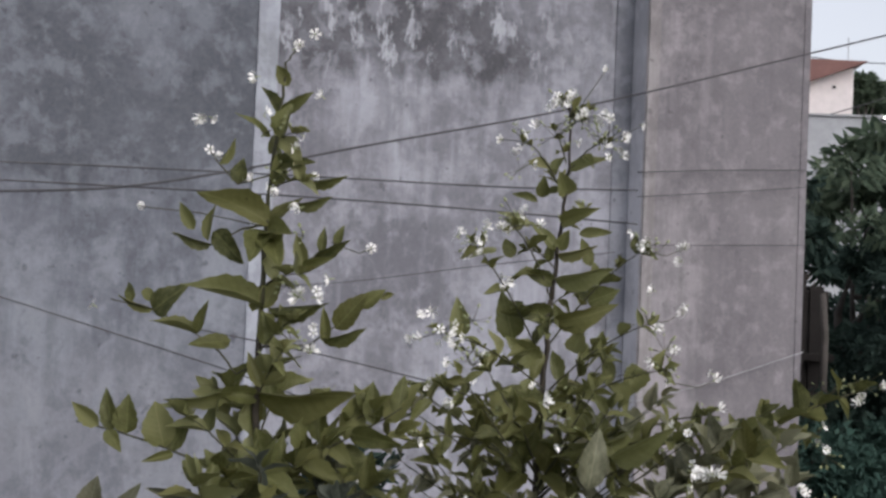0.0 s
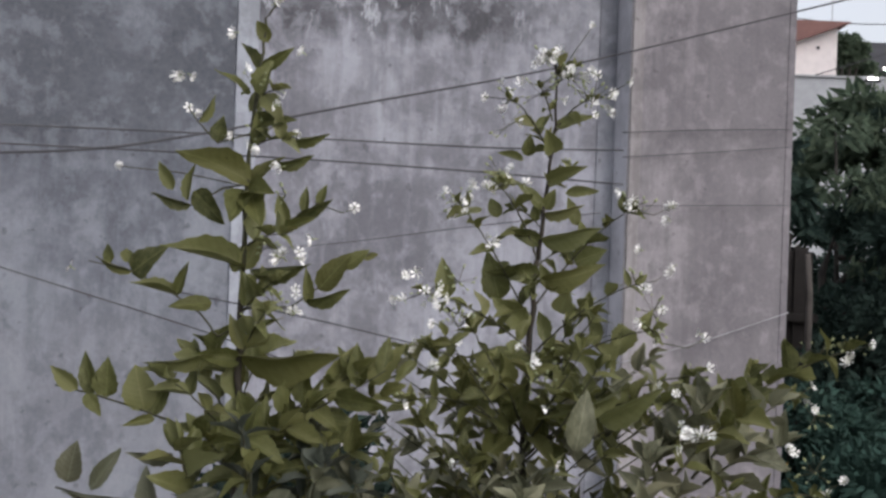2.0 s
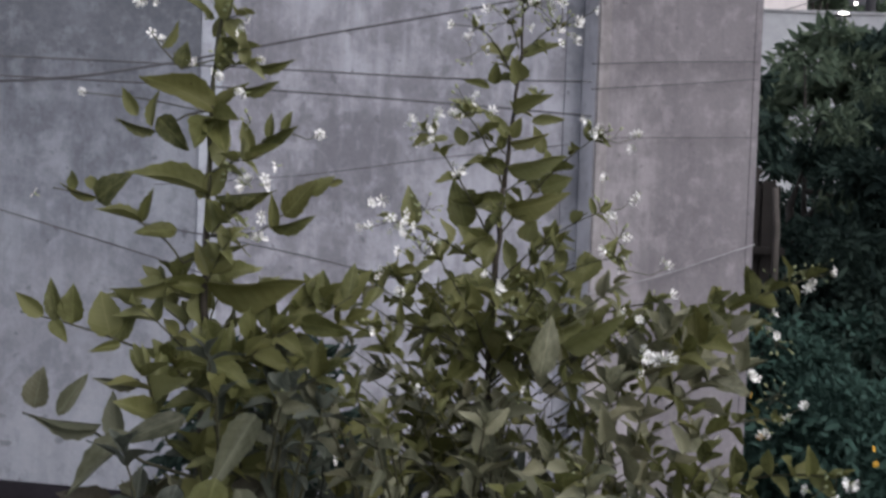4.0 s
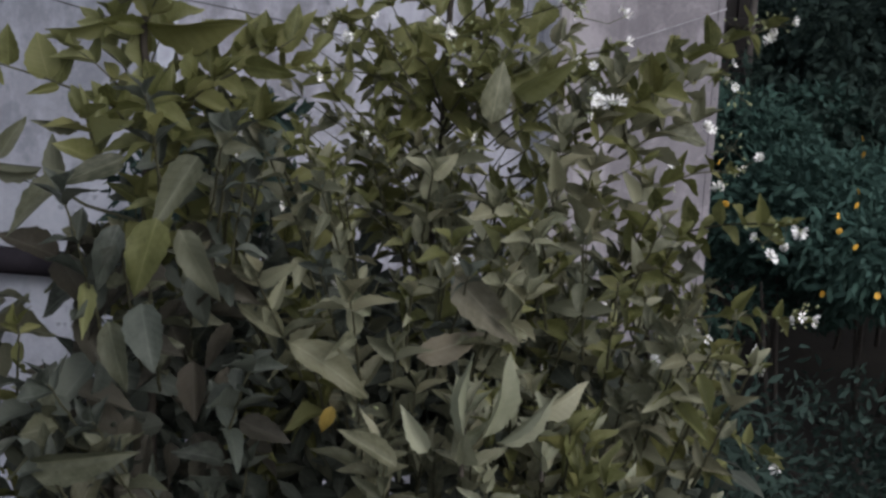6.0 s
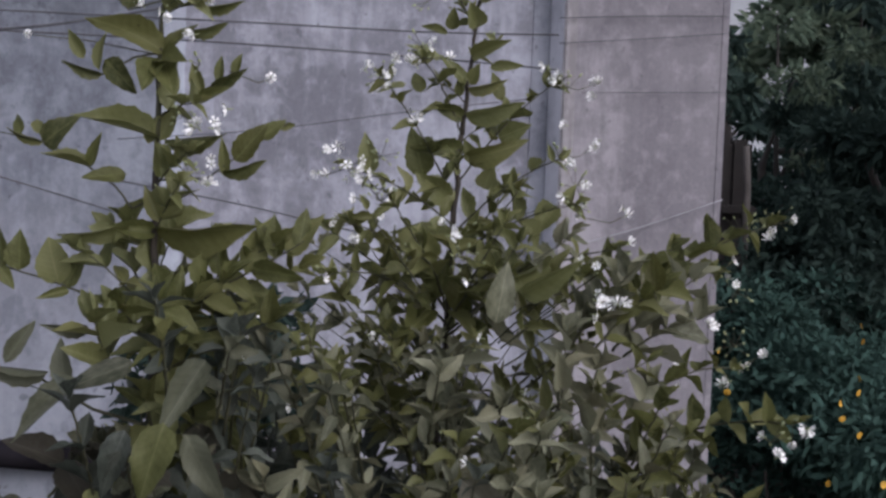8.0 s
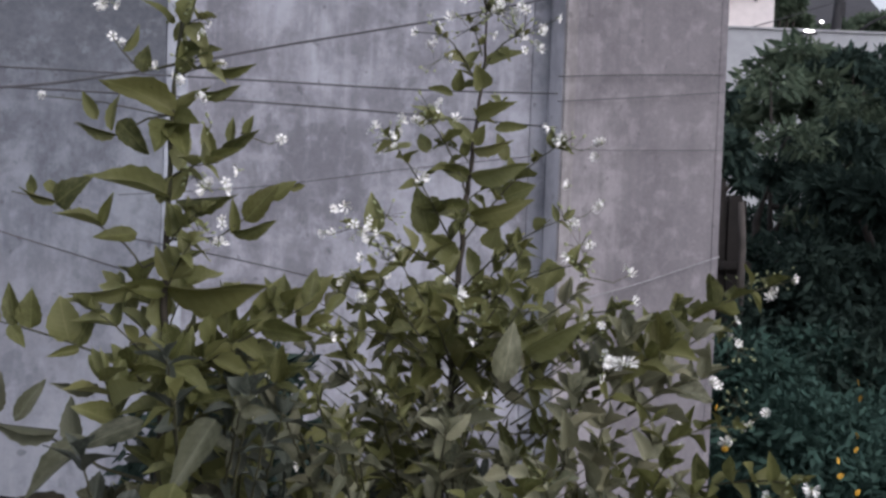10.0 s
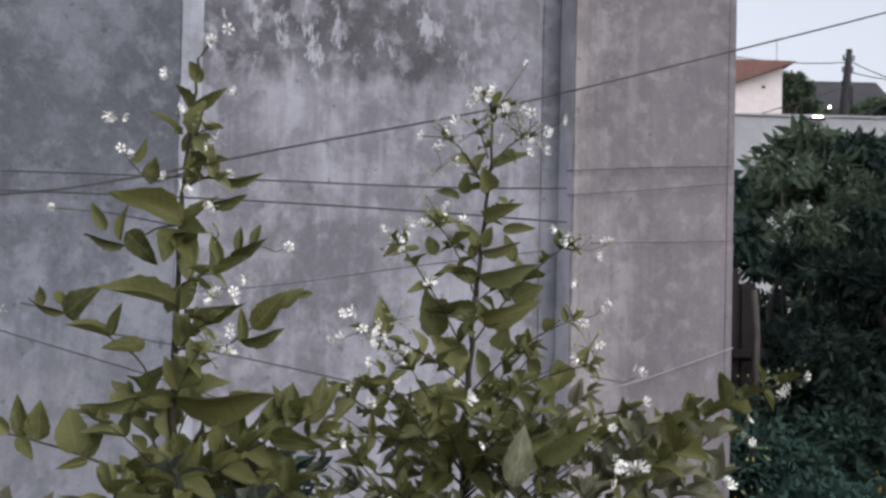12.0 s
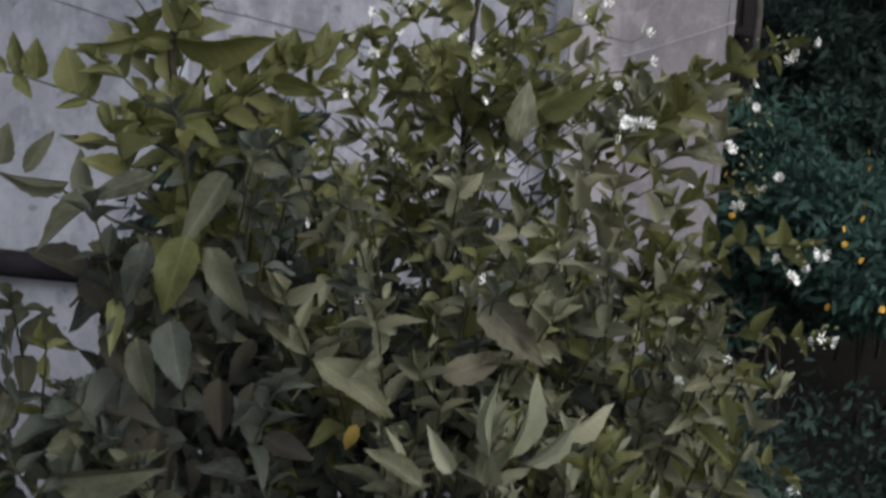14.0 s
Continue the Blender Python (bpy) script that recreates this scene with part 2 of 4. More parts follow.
def box(bm, x0, x1, y0, y1, z0, z1, bevel=0.0):
    made = bmesh.ops.create_cube(bm, size=1, matrix=Matrix.LocRotScale(((x0 + x1) / 2, (y0 + y1) / 2, (z0 + z1) / 2), None, (x1 - x0, y1 - y0, z1 - z0)))
    if bevel:
        edges = list({e for v in made["verts"] for e in v.link_edges})
        bmesh.ops.bevel(bm, geom=edges, offset=bevel, segments=2, affect="EDGES")
    return bm


def tube(bm, pts, radii, sides=7):
    """A round tapered limb along the points."""
    pts = [Vector(p) for p in pts]
    rings = []
    for i, p in enumerate(pts):
        d = (pts[min(i + 1, len(pts) - 1)] - pts[max(i - 1, 0)]).normalized()
        a = d.orthogonal().normalized() if abs(d.z) > 0.95 else d.cross(Vector((0, 0, 1))).normalized()
        c = d.cross(a)
        r = radii[i] if isinstance(radii, (list, tuple)) else radii
        rings.append([bm.verts.new(p + r * (math.cos(k) * a + math.sin(k) * c)) for k in [2 * math.pi * j / sides for j in range(sides)]])
    for r0, r1 in zip(rings, rings[1:]):
        for j in range(sides):
            bm.faces.new((r0[j], r0[(j + 1) % sides], r1[(j + 1) % sides], r1[j]))
    bm.faces.new(rings[0][::-1])
    bm.faces.new(rings[-1])
    return bm


def bend(a, b, sag, n=8):
    """Points from a to b with the middle lifted by sag."""
    a, b = Vector(a), Vector(b)
    return [a.lerp(b, i / n) + Vector((0, 0, sag * 4 * (i / n) * (1 - i / n))) for i in range(n + 1)]


def leaf_arrays(droop, fold, wave, sharp=1.0, teeth=0.1, twist=0.0, rows=12, cols=5):
    """One ovate leaf of unit length and unit width with a drawn-out tip and a toothed margin, along +y, facing +z."""
    span = [max(i / (rows - 1), 0.0) ** 0.6 * max(1 - i / (rows - 1), 0.0) ** sharp for i in range(rows)]
    vs, fs, uvs = [], [], []
    for i in range(rows):
        s = i / (rows - 1)
        for j in range(cols):
            u = 2 * j / (cols - 1) - 1
            rim = abs(u) == 1.0
            w = 0.5 * span[i] / max(span) + 0.004
            if rim and 0 < i < rows - 1:
                w *= 1 + teeth * (1 if (i + (u > 0)) % 2 else -1)
            x, z = u * w, abs(u) * w * fold - droop * s * s + wave * math.sin(9 * s + 3 * u) * abs(u) * 0.5
            turn = twist * s
            vs.append((x * math.cos(turn), s - 0.05 * abs(u) * (1 - s) + (0.03 if rim else 0.0) * (1 - s), z + x * math.sin(turn)))
            uvs.append((u * w, s))
    for i in range(rows - 1):
        for j in range(cols - 1):
            k = i * cols + j
            fs.append((k, k + 1, k + cols + 1, k + cols))
    return np.array(vs), fs, np.array(uvs)


def leaf_object_mesh(name, vs, fs, uvs, mat):
    """A mesh of one or many leaves that carries leaf-space coordinates for its veins."""
    me = bpy.data.meshes.new(name)
    me.from_pydata(vs.tolist(), [], fs)
    layer = me.uv_layers.new(name="leaf_space")
    corner = np.zeros(len(me.loops), dtype=np.int32)
    me.loops.foreach_get("vertex_index", corner)
    layer.data.foreach_set("uv", np.asarray(uvs, dtype=np.float32)[corner].ravel())
    me.materials.append(mat)
    me.polygons.foreach_set("use_smooth", [True] * len(me.polygons))
    return me


SHAPES = ((0.10, 0.30, 0.05, 1.05, 0.05, 0.2), (0.24, 0.18, 0.09, 0.95, 0.04, -0.4), (0.02, 0.42, 0.04, 1.2, 0.06, 0.0),
          (0.36, 0.25, 0.08, 1.1, 0.05, 0.5), (0.16, 0.55, 0.10, 1.3, 0.09, -0.7), (-0.12, 0.35, 0.06, 1.15, 0.06, 0.8))
LEAF_FORMS = [leaf_arrays(*form) for form in SHAPES]
LEAVES = {m: [leaf_object_mesh("leaf", *form, m) for form in LEAF_FORMS]
          for m in (M_LEAF, M_LEAF_LOW, M_LEAF_PALE, M_LEAF_GREY, M_LEAF_TIP, M_LEAF_DRY, M_LEAF_YELLOW, M_LEAF_TEAL, M_LEAF_SHADE)}


def petal_mesh(mat, petals=6, cup=0.25, twist=0.25):
    bm = bmesh.new()
    for k in range(petals):
        a = 2 * math.pi * k / petals
        rot = Matrix.Rotation(a, 4, "Z") @ Matrix.Rotation(twist, 4, "Y")
        outline = ((0.0, 0.05), (-0.11, 0.35), (-0.30, 0.72), (-0.20, 1.0), (0.02, 0.82), (0.26, 0.96), (0.26, 0.66), (0.10, 0.35))
        verts = [bm.verts.new(rot @ Vector((x, y, cup * y * y - 0.15 * abs(x)))) for x, y in outline]
        bm.faces.new(verts)
    return mesh_of(bm, mat, "flower", False)


def calyx_mesh(mat):
    bm = tube(bmesh.new(), [(0, 0, -0.9), (0, 0, -0.5), (0, 0, 0.03)], [0.10, 0.09, 0.14], 6)
    return mesh_of(bm, mat, "calyx")


FLOWERS = [petal_mesh(M_PETAL, 6, 0.3), petal_mesh(M_PETAL, 7, 0.7, 0.4), petal_mesh(M_PETAL, 5, 0.1, 0.15), petal_mesh(M_PETAL, 6, 1.3, 0.5)]
CALYX = calyx_mesh(M_BUD)
_bm = bmesh.new()
bmesh.ops.create_icosphere(_bm, subdivisions=1, radius=1, matrix=Matrix.Diagonal((0.75, 0.75, 1.5, 1)))
BUD = mesh_of(_bm, M_BUD, "bud")
STALK = mesh_of(tube(bmesh.new(), [(0, 0, -1), (0, 0, 0)], 0.2, 4), M_TWIG, "stalk")
YELLOW_FLOWER = petal_mesh(M_YELLOW, 8, 0.25, 0.1)

rnd = random.Random(7)


# ---- shrub helpers: every leaf, flower and bud a part of its shrub ----
def shrub(name, base, label, category="shrub", group=""):
    ob = new(name)
    ob.location = base
    return tagged(ob, label, category, group)


def put(plant, name, me, m, parent=None):
    ob = new(name, me)
    ob.parent = parent or plant
    ob.matrix_local = m if parent else Matrix.Translation(-plant.location) @ m
    return ob


SINGLE_LEAVES = 280
LEAF_COUNT = collections.Counter()
CROWD = collections.defaultdict(list)


def put_leaf(plant, mat, kind, m):
    """A leaf of its own while the shrub has few; past that it joins the shrub's crowded small leaves."""
    LEAF_COUNT[plant.name] += 1
    if LEAF_COUNT[plant.name] <= SINGLE_LEAVES:
        return put(plant, "leaf", LEAVES[mat][kind], m)
    CROWD[plant.name, mat].append((kind, m))
    return None


def gather_crowds():
    for (owner, mat), leaves in CROWD.items():
        plant = bpy.data.objects[owner]
        vs, fs, uvs, k = [], [], [], 0
        for kind, m in leaves:
            v, f, uv = LEAF_FORMS[kind]
            mm = np.array(Matrix.Translation(-plant.location) @ m)
            vs.append(v @ mm[:3, :3].T + mm[:3, 3])
            fs += [tuple(i + k for i in q) for q in f]
            uvs.append(uv)
            k += len(v)
        ob = new("leaves", leaf_object_mesh("leaves", np.concatenate(vs), fs, np.concatenate(uvs), mat))
        ob.parent = plant
        ob["kind"] = "stuff"


def leaf(plant, base, tip, width, mat=M_LEAF, face=0.0):
    """A leaf from base to tip, that looks width wide from the front; face: further turn about its own length, in degrees."""
    base, tip = Vector(base), Vector(tip)
    along = tip - base
    length = along.length
    y = along.normalized()
    true = max(width, 0.31 * length)
    away = math.acos(min(1, width / true)) * rnd.choice((1, 1, -1))
    view = Vector((0, -1, 0.15)).normalized()
    x = y.cross(view).normalized()
    z = x.cross(y)
    m = Matrix((x, y, z)).transposed().to_4x4()
    m = Matrix.Translation(base) @ m @ Matrix.Rotation(away + radians(face), 4, "Y") @ Matrix.Diagonal((true, length, length, 1))
    flat = width < 0.75 * true
    return put_leaf(plant, mat, rnd.choice((0, 2)) if flat else rnd.randrange(4), m)


def free_leaf(plant, base, direction, length, mat, front=0.5, broad=1.0):
    """A leaf that spreads from its twig with its face towards the sky, roughly."""
    y = Vector(direction).normalized()
    up = Vector((rnd.gauss(0, 0.4), rnd.gauss(-front, 0.4), 1)).normalized()
    x = y.cross(up)
    x = x.normalized() if x.length > 0.01 else y.orthogonal().normalized()
    z = x.cross(y)
    m = Matrix.Translation(base) @ Matrix((x, y, z)).transposed().to_4x4() @ Matrix.Diagonal((broad * length * rnd.uniform(0.38, 0.50), length, length, 1))
    return put_leaf(plant, mat, rnd.randrange(len(SHAPES)), m)


def flower(plant, at, size=0.0095, n=1, spread=0.014):
    for k in range(n):
        p = Vector(at) + (Vector((rnd.uniform(-1, 1), rnd.uniform(-1, 1), rnd.uniform(-1, 1))) * spread if k else Vector())
        turn = Euler((radians(rnd.uniform(35, 120)), radians(rnd.uniform(-50, 50)), rnd.uniform(0, 6))).to_matrix().to_4x4()
        s = size * rnd.uniform(0.72, 1.02)
        f = put(plant, "flower", rnd.choice(FLOWERS), Matrix.Translation(p) @ turn @ Matrix.Diagonal((s, s, s, 1)))
        put(plant, "calyx", CALYX, Matrix.Identity(4), f)


def buds(plant, at, n=4, spread=0.02):
    """Small buds on thin stalks that spread from one point."""
    for _ in range(n):
        d = Vector((rnd.uniform(-1, 1), rnd.uniform(-1, 1), rnd.uniform(-0.6, 1))) * spread * 0.8
        s = rnd.uniform(0.0018, 0.0032)
        turn = d.to_track_quat("Z", "Y").to_matrix().to_4x4()
        b = put(plant, "bud", BUD, Matrix.Translation(Vector(at) + d) @ turn @ Matrix.Diagonal((s, s, s, 1)))
        put(plant, "stalk", STALK, Matrix.Diagonal((1, 1, d.length / s, 1)), b)


def twig(plant, pts, r0, r1, name="twig", mat=None, sides=6):
    """A stem or twig, bent smoothly through the points."""
    pts = [Vector(p) for p in pts]
    way = []
    for i in range(len(pts) - 1):
        a, b = pts[i], pts[i + 1]
        for k in range(4):
            way.append(a.lerp(b, k / 4) + Vector((rnd.gauss(0, 1), rnd.gauss(0, 1), 0)) * r0 * 0.25)
    way.append(pts[-1])
    n = len(way) - 1
    bm = tube(bmesh.new(), [w - plant.location for w in way], [r0 + (r1 - r0) * i / n for i in range(n + 1)], sides)
    return part(name, bm, mat or (M_STEM if r0 > 0.0028 else M_TWIG), plant, smooth=True)


def shoot(plant, a, b, pairs, size, mat=M_LEAF, lift=0.02, r=0.0022, bloom=0, top=True, taper=0.5, rise=0.35, front=0.5, broad=1.0):
    """A side shoot with opposite pairs of leaves, each pair crossing the last, and perhaps flowers at its end."""
    way = bend(a, b, lift, 6)
    twig(plant, way, r, r * 0.5)
    a, b = Vector(a), Vector(b)
    d = (b - a).normalized()
    side = d.cross(Vector((0, 0, 1)))
    side = side.normalized() if side.length > 0.05 else Vector((1, 0, 0))
    other = side.cross(d)
    for i in range(pairs):
        s = (i + 0.7) / pairs
        p = way[0].lerp(way[-1], s) + Vector((0, 0, lift * 4 * s * (1 - s)))
        ax = side if i % 2 else other
        ln = size * (1 - taper * s) * rnd.uniform(0.75, 1.15)
        for sign in (1, -1):
            if rnd.random() < 0.08:
                continue
            out = ax * sign + d * rnd.uniform(0.2, 0.9) + Vector((rnd.gauss(0, 0.2), rnd.gauss(0, 0.2), rise + rnd.gauss(0, 0.2)))
            free_leaf(plant, p, out, ln, mat, front, broad)
    if top:
        for sign in (1, -1):
            free_leaf(plant, b, d + side * 0.5 * sign + Vector((0, 0, 0.2)), size * (1 - taper) * 0.8, mat, front, broad)
    if bloom:
        for _ in range((bloom + 1) // 2):
            p = b + Vector((rnd.gauss(0, 0.022), rnd.gauss(0, 0.02), rnd.gauss(0.008, 0.018)))
            twig(plant, [b, p], 0.0008, 0.0006, sides=4)
            flower(plant, p)
        buds(plant, b, bloom + 2, 0.03)


# ---- the ground and the cement wall ----
bm = bmesh.new()


def ground_height(x, y):
    return 0.0 if math.hypot(x, y) > 60 else 0.05 * noise.noise((x * 0.4, y * 0.4, 0)) - 0.02


grid = sorted(set([-1500, -600, -200, -80] + [k * 1.0 for k in range(-30, 31)] + [80, 200, 600, 1500]))
cells = [[bm.verts.new((x, y + 20, ground_height(x, y))) for x in grid] for y in grid]
for j in range(len(grid) - 1):
    for i in range(len(grid) - 1):
        bm.faces.new((cells[j][i], cells[j][i + 1], cells[j + 1][i + 1], cells[j + 1][i]))
ground = tagged(part("ground", bm, M_SOIL, smooth=True), "dark bare garden soil running out to the horizon", "ground", kind="structure")

WALL = pose(0.42, 4.5, 0, 0, 0, 18)  # x along the wall, y into it


def walled(name, bm, mat, label, smooth=False):
    ob = part(name, bm, mat, None, smooth=smooth)
    ob.matrix_world = WALL
    return tagged(ob, label, name.split("_")[0], kind="structure")


walled("wall_main", box(bmesh.new(), -1.221, -0.066, 0.12, 0.55, -0.3, 6.2), M_WALL, "tall grey cement-rendered wall with mould and rain streaks")
walled("wall_side", box(bmesh.new(), -7.0, -1.289, 0.124, 0.55, -0.3, 6.2), M_PANEL, "grey cement wall, blackened by damp in its upper part")
walled("trim", box(bmesh.new(), -1.289, -1.221, 0.115, 0.55, -0.3, 6.2, 0.003), M_STRIP, "narrow pale upright band of cement render")
walled("trim", box(bmesh.new(), -0.0645, -0.0005, 0.117, 0.55, -0.3, 6.2, 0.002), M_BAND, "upright band filling out the strip beside the pillar, darker above")
bm = bmesh.new()
box(bm, 0.0, 0.612, 0.0, 0.55, -0.3, 6.25, 0.004)
bm.normal_update()
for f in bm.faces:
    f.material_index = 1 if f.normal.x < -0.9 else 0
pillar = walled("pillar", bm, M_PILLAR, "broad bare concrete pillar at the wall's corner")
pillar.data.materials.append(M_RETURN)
for x0, x1, mat in ((0.004, 0.046, M_EDGE), (0.584, 0.612, M_PILLAR)):
    part("edge_strip", box(bmesh.new(), x0, x1, -0.003, 0.05, -0.3, 6.24, 0.002), mat, pillar, "slightly paler plastered corner strip")
walled("wall_back", box(bmesh.new(), -7.0, 0.60, 0.551, 5.0, -0.3, 6.15), M_PILLAR, "plain cement body of the building behind the wall")

# drain pipe along the wall
bm = tube(bmesh.new(), [(-3.696, 0.075, 1.475), (-2.547, 0.075, 1.307), (-1.786, 0.075, 1.212), (-1.452, 0.075, 1.170), (-0.877, 0.075, 1.107)], 0.042, 12)
pipe = part("drain_pipe", bm, M_PIPE, smooth=True)
pipe.matrix_world = WALL
tagged(pipe, "thick black drain pipe running along the cement wall", "pipe")


# ---- cables ----
def cable(pts, r, mat, label):
    ps = [Vector(p) for p in pts]
    way = []
    for i in range(len(ps) - 1):
        p0, p1, p2, p3 = ps[max(i - 1, 0)], ps[i], ps[i + 1], ps[min(i + 2, len(ps) - 1)]
        for k in range(8):
            s = k / 8
            way.append(0.5 * (2 * p1 + (p2 - p0) * s + (2 * p0 - 5 * p1 + 4 * p2 - p3) * s * s + (3 * p1 - p0 - 3 * p2 + p3) * s ** 3))
    way.append(ps[-1])
    return tagged(part("overhead_cable", tube(bmesh.new(), way, r, 6), mat, smooth=True), label, "cable", "cables before the wall")


cable([(-1.462, 2.700, 2.352), (-0.994, 3.000, 2.395), (-0.738, 3.200, 2.456), (-0.396, 3.500, 2.570), (0.016, 3.800, 2.695), (0.371, 4.050, 2.814), (0.953, 4.450, 3.023), (1.586, 4.900, 3.255), (2.569, 5.500, 3.615)], 0.0034, M_CABLE, "black overhead cable rising across the cement wall")
cable([(-2.007, 3.700, 2.510), (-1.327, 4.000, 2.530), (-0.585, 4.000, 2.520), (-0.045, 4.000, 2.510), (0.359, 4.000, 2.515)], 0.0028, M_WIRE, "thin dark wire hanging before the wall")
cable([(-2.005, 3.700, 2.464), (-1.325, 4.000, 2.472), (-0.651, 4.000, 2.459), (-0.069, 4.000, 2.437), (0.361, 4.000, 2.414)], 0.0030, M_WIRE, "thin dark wire sagging before the wall")
cable([(-1.998, 3.700, 2.277), (-1.311, 4.000, 2.055), (-0.853, 4.000, 1.929), (-0.599, 4.000, 1.849)], 0.0026, M_WIRE, "thin dark wire falling towards the shrub")
cable([(-0.974, 4.000, 2.052), (-0.586, 4.000, 1.990), (-0.282, 4.000, 1.930), (0.038, 4.000, 1.861)], 0.0026, M_WIRE, "thin dark wire falling behind the shrub")
cable([(-0.928, 4.000, 2.166), (-0.508, 4.000, 2.207), (-0.106, 4.000, 2.271), (0.296, 4.000, 2.328)], 0.0016, M_WIRE, "very thin grey wire behind the shrubs")
cable([(0.400, 4.470, 2.611), (0.696, 4.560, 2.636), (0.994, 4.660, 2.656)], 0.0022, M_WIRE, "thin dark wire across the concrete pillar")
cable([(0.402, 4.470, 2.529), (0.698, 4.560, 2.561), (0.995, 4.660, 2.597)], 0.0018, M_WIRE, "thin wire across the concrete pillar")
cable([(0.483, 4.490, 2.372), (0.999, 4.660, 2.397)], 0.0016, M_WIRE, "very thin wire across the concrete pillar")
cable([(0.398, 4.460, 1.846), (0.671, 4.550, 1.918), (1.002, 4.660, 2.029)], 0.0022, M_WIRE_PALE, "pale thin wire slanting across the concrete pillar")

# ---- the tall jasmine shrub ----
tall = shrub("jasmine_shrub", (-0.30, 1.78, 0.0), "tall upright jasmine shrub with olive leaves and white flowers")
twig(tall, [(-0.30, 1.78, 0.0), (-0.33, 1.77, 1.2), (-0.347, 1.760, 1.739), (-0.343, 1.750, 1.958), (-0.344, 1.750, 2.053), (-0.343, 1.750, 2.167)], 0.008, 0.0038, "stem", M_STEM, 8)
twig(tall, [(-0.343, 1.750, 2.167), (-0.341, 1.750, 2.277), (-0.338, 1.750, 2.355), (-0.328, 1.750, 2.437), (-0.323, 1.750, 2.496), (-0.311, 1.750, 2.517)], 0.0038, 0.0011, "stem", M_TWIG, 7)
leaf(tall, (-0.320, 1.750, 2.466), (-0.337, 1.750, 2.494), 0.0191)
leaf(tall, (-0.327, 1.750, 2.431), (-0.284, 1.730, 2.455), 0.0147)
leaf(tall, (-0.332, 1.760, 2.426), (-0.362, 1.780, 2.470), 0.0147)
leaf(tall, (-0.342, 1.750, 2.398), (-0.376, 1.720, 2.428), 0.0147)
leaf(tall, (-0.341, 1.750, 2.375), (-0.329, 1.780, 2.417), 0.0147)
leaf(tall, (-0.339, 1.750, 2.359), (-0.278, 1.710, 2.364), 0.0250)
leaf(tall, (-0.380, 1.740, 2.334), (-0.376, 1.740, 2.369), 0.0250)
leaf(tall, (-0.405, 1.740, 2.358), (-0.386, 1.750, 2.395), 0.0088)
twig(tall, [(-0.337, 1.750, 2.347), (-0.380, 1.740, 2.332), (-0.405, 1.740, 2.358), (-0.419, 1.740, 2.377)], 0.0014, 0.0008)
leaf(tall, (-0.335, 1.750, 2.281), (-0.411, 1.710, 2.333), 0.0265)
leaf(tall, (-0.341, 1.750, 2.281), (-0.300, 1.730, 2.316), 0.0221)
leaf(tall, (-0.287, 1.750, 2.340), (-0.233, 1.740, 2.348), 0.0096)
leaf(tall, (-0.307, 1.750, 2.308), (-0.254, 1.740, 2.316), 0.0081)
twig(tall, [(-0.341, 1.750, 2.281), (-0.373, 1.750, 2.274), (-0.414, 1.750, 2.251), (-0.467, 1.750, 2.264)], 0.0018, 0.0008)
leaf(tall, (-0.438, 1.750, 2.271), (-0.459, 1.750, 2.307), 0.0177)
leaf(tall, (-0.414, 1.750, 2.252), (-0.461, 1.730, 2.265), 0.0118)
leaf(tall, (-0.418, 1.750, 2.257), (-0.413, 1.760, 2.306), 0.0147)
leaf(tall, (-0.410, 1.750, 2.269), (-0.370, 1.720, 2.234), 0.0309)
leaf(tall, (-0.341, 1.750, 2.272), (-0.350, 1.680, 2.237), 0.0368, M_LEAF, 15)
leaf(tall, (-0.341, 1.750, 2.272), (-0.298, 1.700, 2.269), 0.0324, M_LEAF, -25)
leaf(tall, (-0.335, 1.750, 2.268), (-0.313, 1.680, 2.232), 0.0353)
twig(tall, [(-0.341, 1.750, 2.222), (-0.293, 1.750, 2.229), (-0.261, 1.750, 2.250), (-0.239, 1.750, 2.265)], 0.0018, 0.0008)
leaf(tall, (-0.288, 1.750, 2.229), (-0.303, 1.760, 2.271), 0.0191)
leaf(tall, (-0.266, 1.750, 2.246), (-0.265, 1.760, 2.282), 0.0132)
leaf(tall, (-0.274, 1.750, 2.241), (-0.226, 1.730, 2.264), 0.0147)
leaf(tall, (-0.248, 1.750, 2.258), (-0.238, 1.750, 2.284), 0.0132)
leaf(tall, (-0.293, 1.750, 2.223), (-0.250, 1.730, 2.240), 0.0177)
leaf(tall, (-0.342, 1.750, 2.173), (-0.440, 1.700, 2.200), 0.0250)
leaf(tall, (-0.341, 1.750, 2.170), (-0.319, 1.760, 2.217), 0.0265)
leaf(tall, (-0.332, 1.750, 2.171), (-0.250, 1.720, 2.179), 0.0088)
leaf(tall, (-0.354, 1.750, 2.166), (-0.344, 1.770, 2.207), 0.0221)
leaf(tall, (-0.257, 1.750, 2.129), (-0.261, 1.750, 2.178), 0.0147)
leaf(tall, (-0.243, 1.750, 2.148), (-0.202, 1.740, 2.197), 0.0324)
leaf(tall, (-0.211, 1.750, 2.177), (-0.180, 1.750, 2.202), 0.0206)
leaf(tall, (-0.187, 1.750, 2.189), (-0.167, 1.760, 2.198), 0.0088)
leaf(tall, (-0.262, 1.750, 2.133), (-0.201, 1.730, 2.144), 0.0088)
twig(tall, [(-0.341, 1.750, 2.119), (-0.279, 1.750, 2.124), (-0.242, 1.750, 2.151), (-0.178, 1.750, 2.197)], 0.0018, 0.0008)
twig(tall, [(-0.343, 1.750, 2.097), (-0.373, 1.750, 2.082), (-0.396, 1.750, 2.110), (-0.429, 1.750, 2.133), (-0.486, 1.750, 2.163), (-0.545, 1.750, 2.174)], 0.0018, 0.0008)
